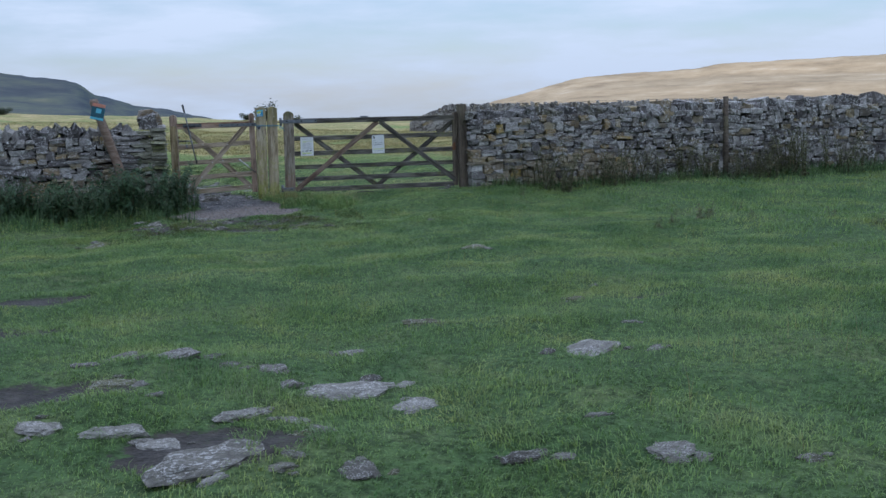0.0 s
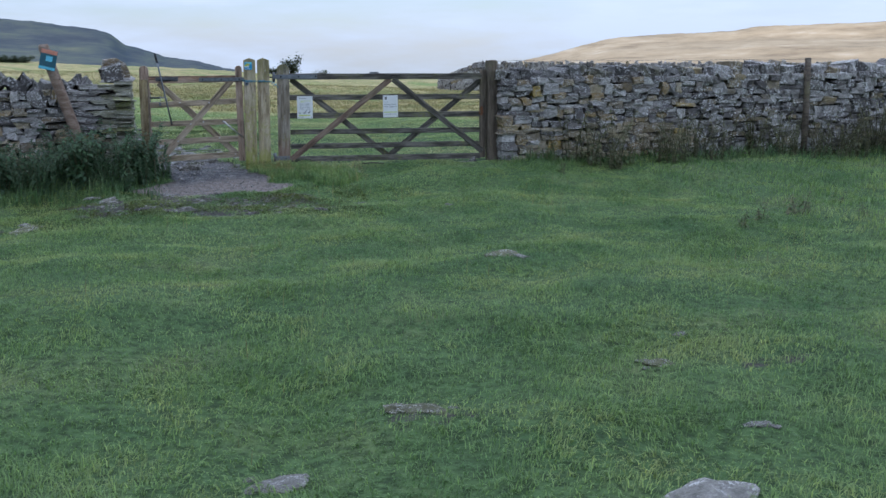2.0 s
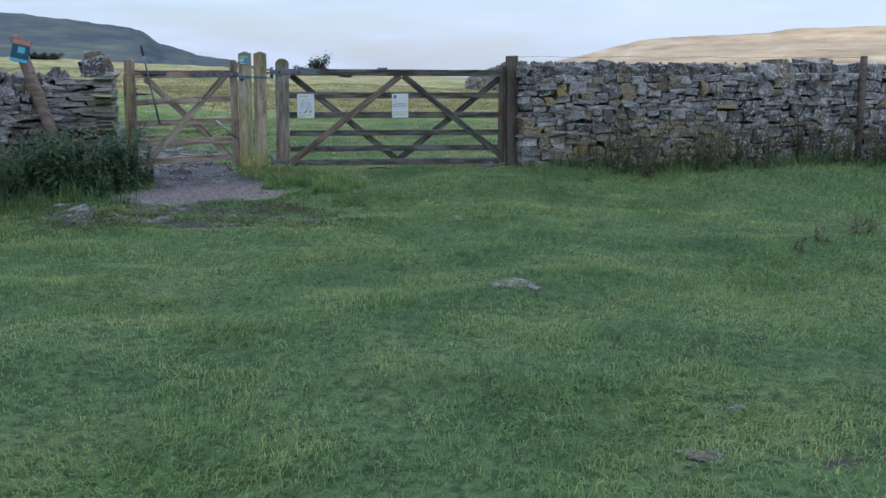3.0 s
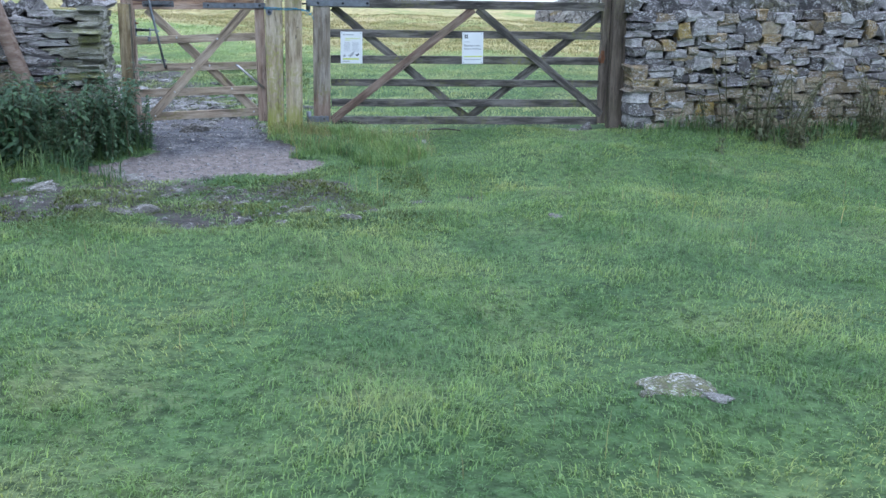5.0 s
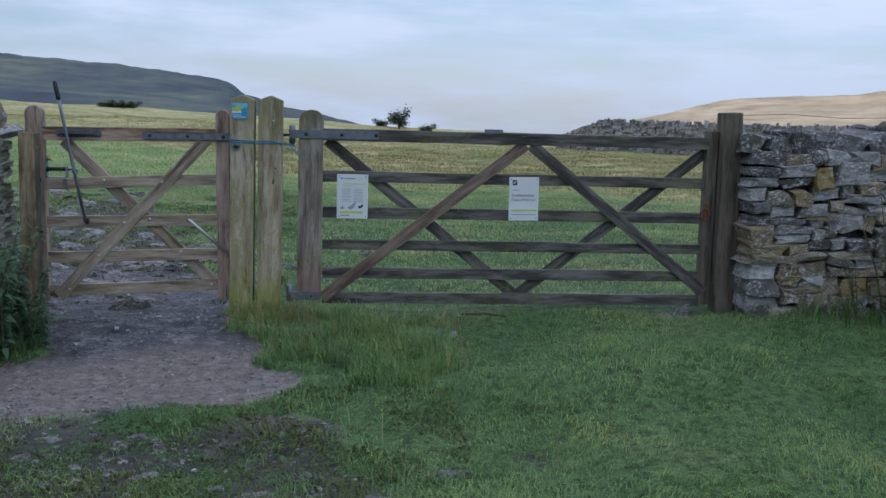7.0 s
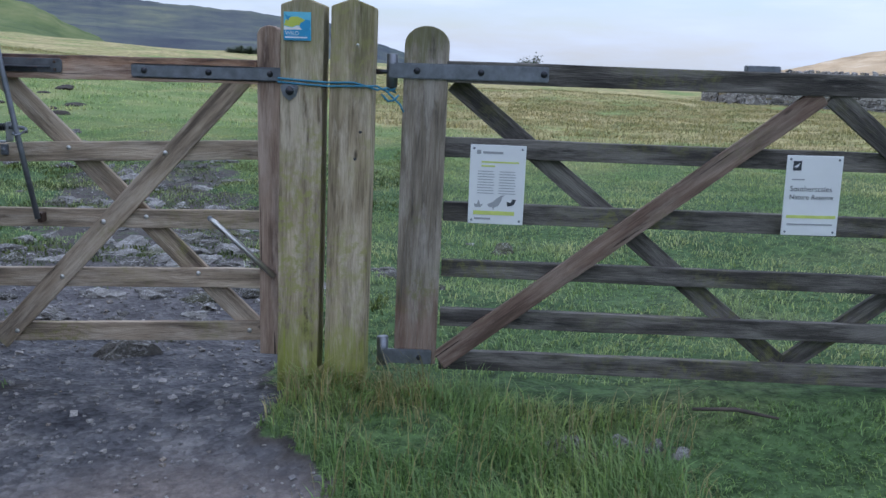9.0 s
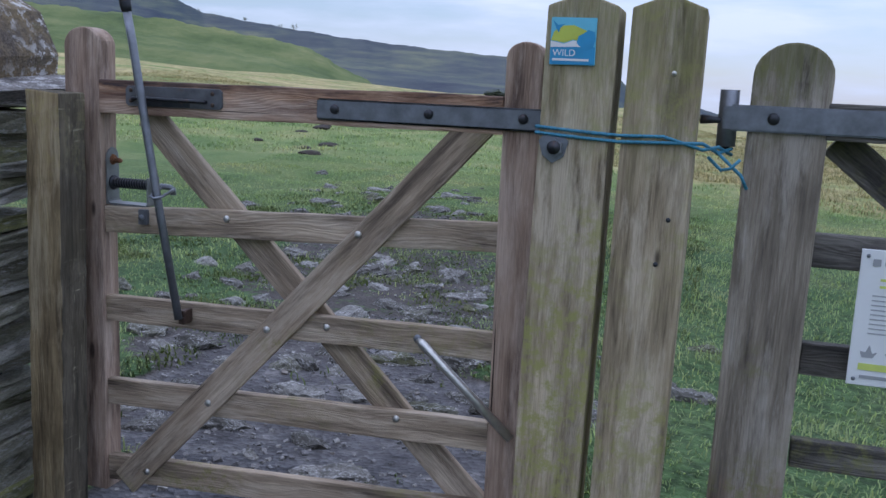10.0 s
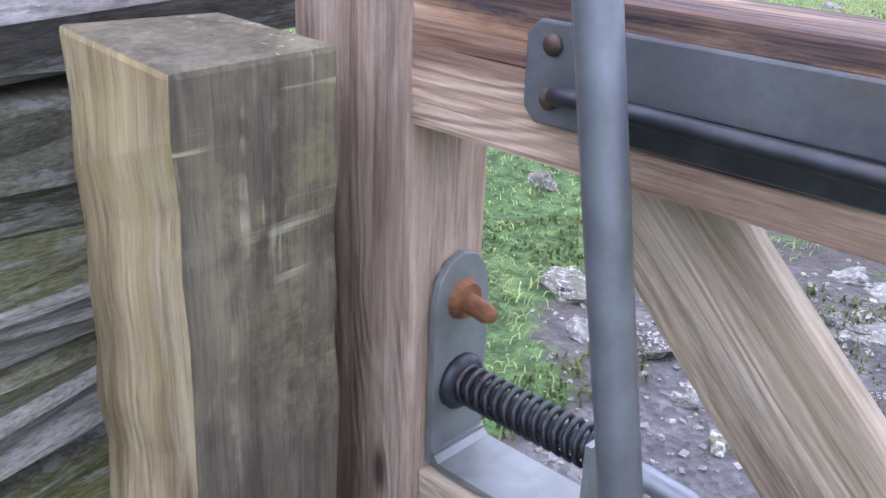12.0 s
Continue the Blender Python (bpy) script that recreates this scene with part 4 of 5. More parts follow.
na = notice(0.733, 0.955, 0.543, 0.862, "white notice with lines of text and a bird picture", 0.5)
Y0 = -0.0035
part("emblem", quad_bm(-0.085, 0.122, -0.068, 0.138, Y0), INK_GREY, na)
part("title_bar", quad_bm(-0.060, 0.124, 0.02, 0.133, Y0), INK_GREY, na)
part("lime_bar", quad_bm(-0.065, 0.088, 0.085, 0.094, Y0), INK_LIME, na)
part("lime_bar", quad_bm(-0.065, 0.072, -0.01, 0.078, Y0), INK_LIME, na)
for c in (-0.078, 0.008):
    for k in range(9):
        part("text_line", quad_bm(c, 0.052 - k * 0.011, c + 0.062 + 0.008 * ((k * 7) % 3) / 3, 0.055 - k * 0.011, Y0), INK_GREY, na)
part("lime_band", quad_bm(-0.09, -0.122, 0.075, -0.106, Y0), INK_LIME, na)
part("footer_bar", quad_bm(-0.085, -0.142, -0.02, -0.134, Y0), INK_GREY, na)


def blob_bm(outline, y, s=1.0, at=(0, 0)):
    bm = bmesh.new()
    bm.faces.new([bm.verts.new((at[0] + s * x, y, at[1] + s * z)) for x, z in outline])
    return bm


BIRD = [(-0.045, 0.0), (-0.02, 0.012), (0.0, 0.030), (0.016, 0.042), (0.034, 0.044), (0.022, 0.034), (0.018, 0.016), (0.004, -0.006), (-0.012, -0.012), (-0.016, -0.026), (-0.020, -0.012), (-0.034, -0.010)]
part("bird_picture", blob_bm(BIRD, Y0, 0.9, (0.004, -0.080)), INK_GREY, na)
part("plant_picture", blob_bm([(-0.014, 0), (-0.02, 0.016), (-0.006, 0.014), (0.002, 0.034), (0.010, 0.012), (0.022, 0.016), (0.012, 0)], Y0, 0.9, (-0.072, -0.092)), INK_GREY, na)
part("butterfly_picture", blob_bm([(0, 0), (-0.016, -0.004), (-0.020, 0.016), (-0.003, 0.012), (0.003, 0.026), (0.018, 0.024), (0.010, 0.006)], Y0, 1.0, (0.062, -0.082)), INK, na)

nb = notice(1.985, 2.205, 0.540, 0.860, "white nature reserve notice with a lime band", -0.4)
part("emblem", quad_bm(-0.085, 0.100, -0.052, 0.138, Y0), INK, nb)
part("emblem_mark", blob_bm(BIRD, Y0 - 0.0006, 0.3, (-0.068, 0.116)), BOARD_WHITE, nb)
part("title_bar", quad_bm(-0.085, 0.062, -0.035, 0.067, Y0), INK_GREY, nb)
words("Southerscales", -0.090, 0.018, 0.030, Y0, INK, nb)
words("Nature Reserve", -0.090, -0.014, 0.027, Y0, INK, nb)
part("lime_band", quad_bm(-0.095, -0.090, 0.100, -0.078, Y0), INK_LIME, nb)
part("footer_bar", quad_bm(-0.09, -0.118, 0.09, -0.112, Y0), INK_GREY, nb)

waymark = thing("waymark_sign", "small blue and lime square waymark sign on a post", "sign", "", (0.062, -0.128, 1.298))
bar("board", -0.052, 0.052, -0.003, 0.001, -0.053, 0.053, SIGN_SKY, waymark, 0.001)
part("blue_band", quad_bm(-0.051, -0.052, 0.051, -0.012, -0.0034), SIGN_BLUE, waymark)
part("hill_shape", blob_bm([(-0.051, 0.002), (-0.045, 0.020), (-0.030, 0.034), (0.0, 0.036), (0.03, 0.024), (0.04, 0.006), (0.02, 0.0), (0.0, 0.004), (-0.02, -0.004)], -0.0038), SIGN_LIME, waymark)
part("white_shape", blob_bm([(-0.051, 0.0), (-0.02, -0.006), (0.0, 0.002), (0.02, -0.002), (0.02, -0.012), (-0.051, -0.014)], -0.0041), BOARD_WHITE, waymark)
part("leaf_shape", blob_bm([(0.008, -0.004), (0.012, 0.012), (0.024, 0.018), (0.034, 0.026), (0.048, 0.022), (0.051, 0.004), (0.046, -0.014), (0.030, -0.022), (0.018, -0.012)], -0.0044), SIGN_BLUE, waymark)
part("bird_shape", blob_bm([(-0.048, 0.046), (-0.036, 0.036), (-0.020, 0.038), (-0.030, 0.030), (-0.034, 0.018), (-0.040, 0.028)], -0.0046), SIGN_BLUE, waymark)
words("WILD", -0.046, -0.033, 0.021, -0.0042, BOARD_WHITE, waymark)
part("text_line", quad_bm(-0.046, -0.044, 0.038, -0.039, -0.0042), BOARD_WHITE, waymark)

leanp = thing("leaning_post", "round leaning timber post with a small pink and teal sign", "post")
part("post_shaft", tube([(-2.10, -0.62, -0.3), (-2.19, -0.64, 0.35), (-2.38, -0.66, 1.02), (-2.53, -0.68, 1.56), (-2.535, -0.68, 1.60)], [0.075, 0.073, 0.070, 0.068, 0.055], 14), WOOD_STILE, leanp, "", None, True)
psign = part("sign_board", plank_bm([(-0.10, -0.13), (0.10, -0.13), (0.10, 0.13), (-0.10, 0.13)], 0.005, 0.001), SIGN_TEAL, leanp, "small pink and teal sign board", pose(-2.475, -0.752, 1.405, 90, 14, 0))
for ob_name, z0, z1, m_ in (("pink_band", 0.075, 0.128, SIGN_PINK), ("foot_band", -0.125, -0.09, SIGN_SKY)):
    bm = bmesh.new()
    bm.faces.new([bm.verts.new(p) for p in ((-0.098, z0, 0.0065), (0.098, z0, 0.0065), (0.098, z1, 0.0065), (-0.098, z1, 0.0065))])
    part(ob_name, bm, m_, psign)
bm = bmesh.new()
bm.faces.new([bm.verts.new(p) for p in ((-0.03, -0.02, 0.0065), (0.05, -0.02, 0.0065), (0.05, 0.05, 0.0065), (-0.03, 0.05, 0.0065))])
part("picture", bm, SIGN_SKY, psign)

# ---- dry stone walls ----


def block_mesh(seed, rough, material):
    """A broken wall stone of unit size: an uneven eight-cornered face with chipped edges."""
    rng = random.Random(seed)
    ring = [(-0.5, -0.5), (rng.uniform(-0.2, 0.2), -0.5), (0.5, -0.5), (0.5, rng.uniform(-0.2, 0.2)), (0.5, 0.5), (rng.uniform(-0.2, 0.2), 0.5), (-0.5, 0.5), (-0.5, rng.uniform(-0.2, 0.2))]
    ring = [(x * (1 - rough * rng.random()) + rng.uniform(-rough, rough) * 0.4, z * (1 - rough * rng.random()) + rng.uniform(-rough, rough) * 0.55) for x, z in ring]
    bm = bmesh.new()
    back = [bm.verts.new((x * 0.94, 0.5, z * 0.94)) for x, z in ring]
    rim = [bm.verts.new((x, -0.41 + rng.uniform(-0.04, 0.04), z)) for x, z in ring]
    face = [bm.verts.new((x * rng.uniform(0.89, 0.97), -0.47 + rng.uniform(-0.05, 0.04), z * rng.uniform(0.84, 0.95))) for x, z in ring]
    mid = bm.verts.new((rng.uniform(-0.25, 0.25), -0.49 + rng.uniform(-0.04, 0.05), rng.uniform(-0.25, 0.25)))
    for a in range(8):
        b = (a + 1) % 8
        bm.faces.new((back[a], back[b], rim[b], rim[a]))
        bm.faces.new((rim[a], rim[b], face[b], face[a]))
        bm.faces.new((face[a], face[b], mid))
    bm.faces.new(back[::-1])
    bmesh.ops.triangulate(bm, faces=bm.faces)
    bmesh.ops.recalc_face_normals(bm, faces=bm.faces)
    me = bpy.data.meshes.new("stone")
    bm.to_mesh(me)
    bm.free()
    me.materials.append(material)
    return me


BLOCKS = [block_mesh(s, 0.225, STONE) for s in range(20)]
BLOCKS_OCHRE = [block_mesh(s + 40, 0.20, STONE_OCHRE) for s in range(8)]
BLOCKS_MOSSY = [block_mesh(s + 60, 0.16, STONE_MOSSY) for s in range(8)]
COPES = [block_mesh(s + 80, 0.34, STONE_DARK) for s in range(10)]
BLOCK_V = [np.array([v.co[:] for v in me.vertices]) for me in BLOCKS]
BLOCK_F = [np.array([p.vertices[:] for p in me.polygons]) for me in BLOCKS]


def joined(name, mats, material, parent, rng):
    vs, fs, n = [], [], 0
    for m in mats:
        k = rng.randrange(len(BLOCKS))
        a = np.array(m)
        vs.append(BLOCK_V[k] @ a[:3, :3].T + a[:3, 3])
        fs.append(BLOCK_F[k] + n)
        n += len(BLOCK_V[k])
    ob = mesh_object(name, np.concatenate(vs).tolist(), np.concatenate(fs).tolist(), material, parent, False)
    ob["kind"] = "stuff"
    return ob


def lay(length, height, sizes, rows, rng, depth=0.26):
    """Courses of a wall face: local poses (along, out, up) of the stones."""
    out, z = [], 0.0
    p0 = rng.uniform(0, 6)
    while z < height - 0.03:
        h = min(rng.uniform(*rows), height - z + 0.03)
        x = rng.uniform(-0.02, 0.0)
        while x < length:
            w = rng.uniform(*sizes) * (1.35 if h < 0.075 else 1.0)
            if rng.random() < 0.36 and h > 0.11:
                for zz in (z + h * 0.26, z + h * 0.76):
                    out.append((x + w / 2, zz + rng.uniform(-0.008, 0.008), w * 1.07, h * 0.57, rng))
            else:
                out.append((x + w / 2, z + h / 2 + rng.uniform(-0.012, 0.012), w * rng.uniform(1.02, 1.14), h * rng.uniform(1.06, 1.28), rng))
            x += w
        z += h
    res = []
    for x, zc, w, h, r in out:
        sway = math.sin(math.pi * min(1.0, max(0.0, zc / height)))
        zc += sway * (0.045 * math.sin(2.3 * x + p0 + 2.0 * zc) + 0.022 * math.sin(6.1 * x + 2 * p0 - 3.0 * zc)) + rng.gauss(0, 0.009)
        res.append(Matrix.Translation((x, rng.uniform(0.092, 0.118), zc)) @ Euler((rng.uniform(-0.08, 0.08), rng.gauss(0, 0.055), rng.uniform(-0.06, 0.06))).to_matrix().to_4x4() @ Matrix.Diagonal((w, depth * rng.uniform(0.85, 1.1), h, 1)))
    return res


def copes(length, rng, top, y, size=(0.08, 0.20), tall=(0.16, 0.30), lean=(0.0, 0.55)):
    res, x = [], -0.02
    while x < length:
        w = rng.uniform(*size)
        h = rng.uniform(*tall)
        res.append(Matrix.Translation((x + w / 2, y + rng.uniform(-0.03, 0.03), top + h / 2 - 0.03)) @ Euler((rng.uniform(-0.15, 0.15), rng.uniform(*lean), rng.uniform(-0.3, 0.3))).to_matrix().to_4x4() @ Matrix.Diagonal((w * 1.25, rng.uniform(0.34, 0.50), h * 1.15, 1)))
        x += w * 0.9
    return res


def build_wall(name, label, a, b, base, height, thick, seed, sizes, rows, single, end=False, cope_tall=(0.16, 0.30), rise=0.0):
    """A dry stone wall from a to b; the stones of its first stretch, 'single' metres long, are separate pieces."""
    rng = random.Random(seed)
    d = Vector((b[0] - a[0], b[1] - a[1], 0))
    length = d.length
    x = d.normalized()
    y = Vector((-x.y, x.x, 0)) * (1 if d.x > 0 else -1)
    root = Matrix((x, y, Vector((0, 0, 1)))).transposed().to_4x4()
    root.translation = (a[0], a[1], base)
    if rise:
        root = root @ Matrix(((1, 0, 0, 0), (0, 1, 0, 0), (rise, 0, 1, 0), (0, 0, 0, 1)))
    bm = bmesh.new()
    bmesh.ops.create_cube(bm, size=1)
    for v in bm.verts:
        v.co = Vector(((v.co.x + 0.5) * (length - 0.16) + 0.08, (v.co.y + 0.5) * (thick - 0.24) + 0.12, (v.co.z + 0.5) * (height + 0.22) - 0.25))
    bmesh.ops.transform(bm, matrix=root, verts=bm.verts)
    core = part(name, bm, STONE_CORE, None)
    tagged(core, label, "wall", kind="structure")
    front = lay(length, height, sizes, rows, rng)
    if end:
        front = [m for m in front if m.translation.x > 0.62] + lay(0.6, height + 0.13, (0.18, 0.40), (0.040, 0.080), rng)
    top = [m for m in copes(length, rng, height, thick / 2, size=(0.08, 0.20) if end else (0.12, 0.27), tall=cope_tall, lean=(-0.95, -0.35) if end else (-0.25, 0.35)) if not end or m.translation.x > 0.55]
    near = [m for m in front if m.translation.x < single]
    near_top = [m for m in top if m.translation.x < single]
    rest = [m for m in front + top if m.translation.x >= single]
    if end:
        turn = Matrix(((0, 1, 0, 0), (-1, 0, 0, thick), (0, 0, 1, 0), (0, 0, 0, 1)))
        mossy = [turn @ m for m in lay(thick, height + 0.13, (0.16, 0.34), (0.032, 0.058), rng, 0.22)]
        mossy += [m for m in near if m.translation.x < 0.3]
        near = [m for m in near if m.translation.x >= 0.3]
    else:
        mossy = []
    back = [Matrix.Translation((0, thick, 0)) @ Matrix.Diagonal((1, -1, 1, 1)) @ m for m in lay(length, height, (0.2, 0.45), (0.12, 0.2), rng) if not end or m.translation.x > 0.42]
    for m in near:
        kind = BLOCKS_OCHRE if rng.random() < (0.62 if m.translation.z < 0.55 else 0.12) else BLOCKS
        o = new("stone", kind[rng.randrange(len(kind))])
        o.parent = core
        o.matrix_basis = root @ m
    for m in mossy:
        o = new("stone", BLOCKS_MOSSY[rng.randrange(len(BLOCKS_MOSSY))])
        o.parent = core
        o.matrix_basis = root @ m
    for m in near_top:
        o = new("stone", COPES[rng.randrange(len(COPES))])
        o.parent = core
        o.matrix_basis = root @ m
    joined("wall_stones", [root @ m for m in rest + back], STONE_FAR, core, rng)
    return core


build_wall("wall_right", "dry stone wall of grey lichened limestone with upright coping", (3.72, -0.30), (19.0, 0.75), -0.16, 1.24, 0.55, 11, (0.10, 0.30), (0.055, 0.155), 3.2, False, (0.12, 0.22), 0.006)
wall_left = build_wall("wall_left", "dry stone wall of flat limestone courses beside the gate", (-1.50, -0.48), (-13.0, -1.3), -0.20, 1.18, 0.56, 12, (0.10, 0.28), (0.065, 0.15), 2.2, True, (0.17, 0.27))
build_wall("wall_far", "distant dry stone wall across the field", (15.6, 50.0), (62.0, 30.0), -2.4, 2.45, 0.8, 13, (0.3, 0.6), (0.16, 0.3), 0.0, False, (0.25, 0.45), 0.002)
build_wall("wall_far_end", "tumbled end of the distant dry stone wall", (13.4, 50.9), (15.6, 50.0), -3.3, 2.4, 0.8, 14, (0.3, 0.6), (0.16, 0.3), 0.0, False, (0.2, 0.35), 0.38)

for k, (loc, dims, tilt) in enumerate((((-1.70, -0.06, 1.125), (0.44, 0.62, 0.085), 0.05), ((-1.74, 0.02, 1.275), (0.36, 0.40, 0.26), 0.12), ((-1.76, -0.30, 1.22), (0.26, 0.24, 0.20), -0.2))):
    o = new("stone", BLOCKS[(3, 7, 9)[k]])
    o.parent = wall_left
    o.matrix_basis = Matrix.Translation(loc) @ Euler((0.03, tilt, 0.2 * k)).to_matrix().to_4x4() @ Matrix.Diagonal((*dims, 1))

fence = thing("fence_post", "slim grey timber fence post standing against the wall", "post")
part("post_shaft", tube([(8.93, 0.02, -0.35), (8.92, 0.02, 0.6), (8.90, 0.03, 1.36), (8.90, 0.03, 1.37)], [0.055, 0.052, 0.050, 0.04], 10), WOOD_DARK, fence, "", None, True)
wire = thing("fence_wire", "thin rusty wire strung along the wall top", "wire")
part("strand", tube([(3.65, -0.02, 1.34)] + [(3.7 + 0.4 * k, 0.0 + 0.01 * math.sin(k * 1.7), 1.345 + 0.012 * math.sin(k * 2.1)) for k in range(1, 13)] + [(8.90, 0.02, 1.35)], 0.0022, 5), IRON, wire)

# ---- rocks in the turf ----


def rock_mesh(seed, material=ROCK):
    """A lump with broken facets, its lower part meant for burying."""
    rng = random.Random(seed)
    bm = bmesh.new()
    bmesh.ops.create_icosphere(bm, subdivisions=3, radius=0.56)
    off = Vector((seed * 3.7, seed * 1.9, seed * 5.3))
    cuts = [(Vector((rng.gauss(0, 1), rng.gauss(0, 1), rng.gauss(0.2, 0.7))).normalized(), rng.uniform(0.30, 0.46)) for k in range(11)]
    cuts.append((Vector((rng.gauss(0, 0.22), rng.gauss(0, 0.22), 1)).normalized(), rng.uniform(0.26, 0.40)))
    for v in bm.verts:
        d = v.co.normalized()
        p = v.co * (1.0 + 0.42 * noise.noise(d * 1.5 + off) + 0.34 * noise.noise(d * 3.1 - off))
        for n, c in cuts:
            p = p - n * max(0.0, p.dot(n) - c) * 0.93
        p += d * (0.10 * noise.noise(d * 4.5 - off) + 0.06 * noise.noise(d * 10.0 + off))
        v.co = p
    me = bpy.data.meshes.new("rock")
    bm.to_mesh(me)
    bm.free()
    me.materials.append(material)
    return me


ROCKS = [rock_mesh(s) for s in range(1, 9)]
ROCKS_DARK = [rock_mesh(s + 20, ROCK_DARK) for s in range(1, 9)]
rock_rng = random.Random(77)


def rock(x, y, w, flat, label, group, kinds=None):
    ob = new("rock", (kinds or ROCKS)[rock_rng.randrange(len(ROCKS))])
    h = w * flat
    ob.matrix_basis = Matrix.Translation((x, y, land_at(x, y) + 0.006 - 0.17 * h)) @ Euler((rock_rng.uniform(-0.12, 0.12), rock_rng.uniform(-0.12, 0.12), rock_rng.uniform(-0.6, 0.6))).to_matrix().to_4x4() @ Matrix.Diagonal((w * 1.08, w * rock_rng.uniform(0.5, 0.85), h, 1))
    return tagged(ob, label, "rock", group)


OUTCROP = [(-0.92, -12.80, 0.45), (-1.17, -12.49, 0.17), (-1.39, -12.34, 0.23), (-1.76, -12.22, 0.21), (-1.44, -11.49, 0.25), (-1.65, -11.01, 0.15), (-1.45, -10.88, 0.22), (-1.19, -11.01, 0.25), (-0.94, -11.04, 0.13), (-0.83, -11.21, 0.11), (-0.61, -11.29, 0.19), (-0.21, -11.72, 0.49), (0.13, -12.10, 0.23), (-0.78, -12.11, 0.24), (-0.54, -12.19, 0.13), (-0.42, -12.38, 0.13), (-0.53, -12.48, 0.08), (-0.32, -13.00, 0.20), (-0.66, -12.96, 0.13), (-0.53, -11.64, 0.16), (-1.24, -11.91, 0.09)]
TURF = [(0.46, -13.02, 0.20), (0.60, -13.09, 0.09), (1.06, -13.22, 0.25), (1.55, -13.53, 0.12), (0.90, -12.74, 0.09), (1.39, -11.40, 0.37), (1.81, -11.53, 0.13), (1.97, -9.78, 0.16), (1.90, -9.69, 0.08), (2.32, -9.29, 0.08), (0.62, -10.20, 0.24), (-0.06, -10.78, 0.21), (1.96, -6.83, 0.28), (2.02, -10.69, 0.10), (1.28, -2.86, 0.12), (2.17, -3.69, 0.09), (-2.33, -3.73, 0.34), (-1.71, -2.27, 0.42)]
PATCH = [(-0.01, -3.44, 0.24), (-0.08, -2.89, 0.13), (-0.39, -2.08, 0.16), (-0.23, -2.70, 0.10), (-0.66, -2.70, 0.15), (-0.60, -2.42, 0.12), (-0.74, -3.08, 0.28), (0.27, -3.58, 0.12), (0.75, -3.50, 0.19), (0.38, -3.21, 0.24), (-0.54, -1.96, 0.09), (0.02, -2.73, 0.08), (-0.38, -3.60, 0.17), (-1.11, -1.94, 0.22), (0.25, -3.04, 0.07), (-0.13, -1.95, 0.09), (-1.19, -1.71, 0.17), (-1.03, -2.05, 0.20), (-1.23, -3.10, 0.19), (-0.91, -3.19, 0.26)]
BEYOND = [(-2.58, 3.16, 0.24), (-2.93, 2.98, 0.19), (-3.34, 3.02, 0.25), (-2.67, 2.31, 0.33), (-1.96, 3.15, 0.19), (-1.48, 2.76, 0.20), (-0.89, 2.92, 0.38), (-1.21, 2.27, 0.34), (-1.20, 3.26, 0.19), (-3.04, 5.07, 0.36), (-3.13, 3.56, 0.22), (-3.86, 9.42, 0.38), (-2.94, 6.42, 0.41), (-3.79, 6.66, 0.27), (-4.49, 9.30, 0.28), (-0.57, 2.53, 0.16), (-2.00, 1.17, 0.14), (-2.16, 1.47, 0.14), (-2.14, 2.74, 0.15), (-2.06, 3.63, 0.21), (-2.40, 2.04, 0.22), (-1.76, 3.16, 0.32), (-1.49, 1.67, 0.11), (-1.96, 1.54, 0.17), (-2.46, 3.33, 0.23), (-3.38, 4.17, 0.27), (-3.84, 7.51, 0.32), (-2.03, 4.71, 0.13), (-0.93, 2.05, 0.17), (-0.79, 2.28, 0.12)]
BY_GATE = [(1.15, -0.50, 0.12), (1.45, -0.51, 0.11), (1.54, -0.55, 0.09), (1.06, -0.55, 0.08), (1.34, -0.47, 0.10), (1.25, -0.58, 0.08), (1.00, 3.35, 0.24), (3.30, -0.15, 0.22), (3.15, -0.22, 0.12)]
rock(-0.86, 0.42, 0.36, 0.95, "worn dark limestone boulder set in the path", "rocks by the gate", ROCKS_DARK)
chip = random.Random(15)
for x, y, w in OUTCROP + TURF:
    for k in range(2 if w > 0.18 else 1):
        a = chip.uniform(0, 6.28)
        rock(x + math.cos(a) * w * 0.72, y + math.sin(a) * w * 0.5, w * chip.uniform(0.25, 0.5), 0.35, "flat pale limestone set in short turf", "rocks in the turf")
for x, y, w in OUTCROP:
    rock(x, y, w * 1.2, 0.24, "grey limestone outcrop breaking through grazed turf", "outcrop rocks")
for x, y, w in TURF:
    rock(x, y, w * 1.2, 0.25, "flat pale limestone set in short turf", "rocks in the turf")
for x, y, w in PATCH:
    rock(x, y, w * 0.95, 0.62, "worn limestone cobble in the trodden stony patch", "rocks in the stony patch", ROCKS_DARK)
for x, y, w in BEYOND:
    rock(x, y, w, 0.55, "rough grey limestone rock beside the stony path", "rocks beyond the gate")
for x, y, w in BY_GATE:
    rock(x, y, w, 0.95, "small loose limestone at the foot of a gate", "rocks by the gate")
ROCK_V = [np.array([v.co[:] for v in me.vertices]) for me in ROCKS + ROCKS_DARK]
ROCK_F = [np.array([p.vertices[:] for p in me.polygons]) for me in ROCKS + ROCKS_DARK]


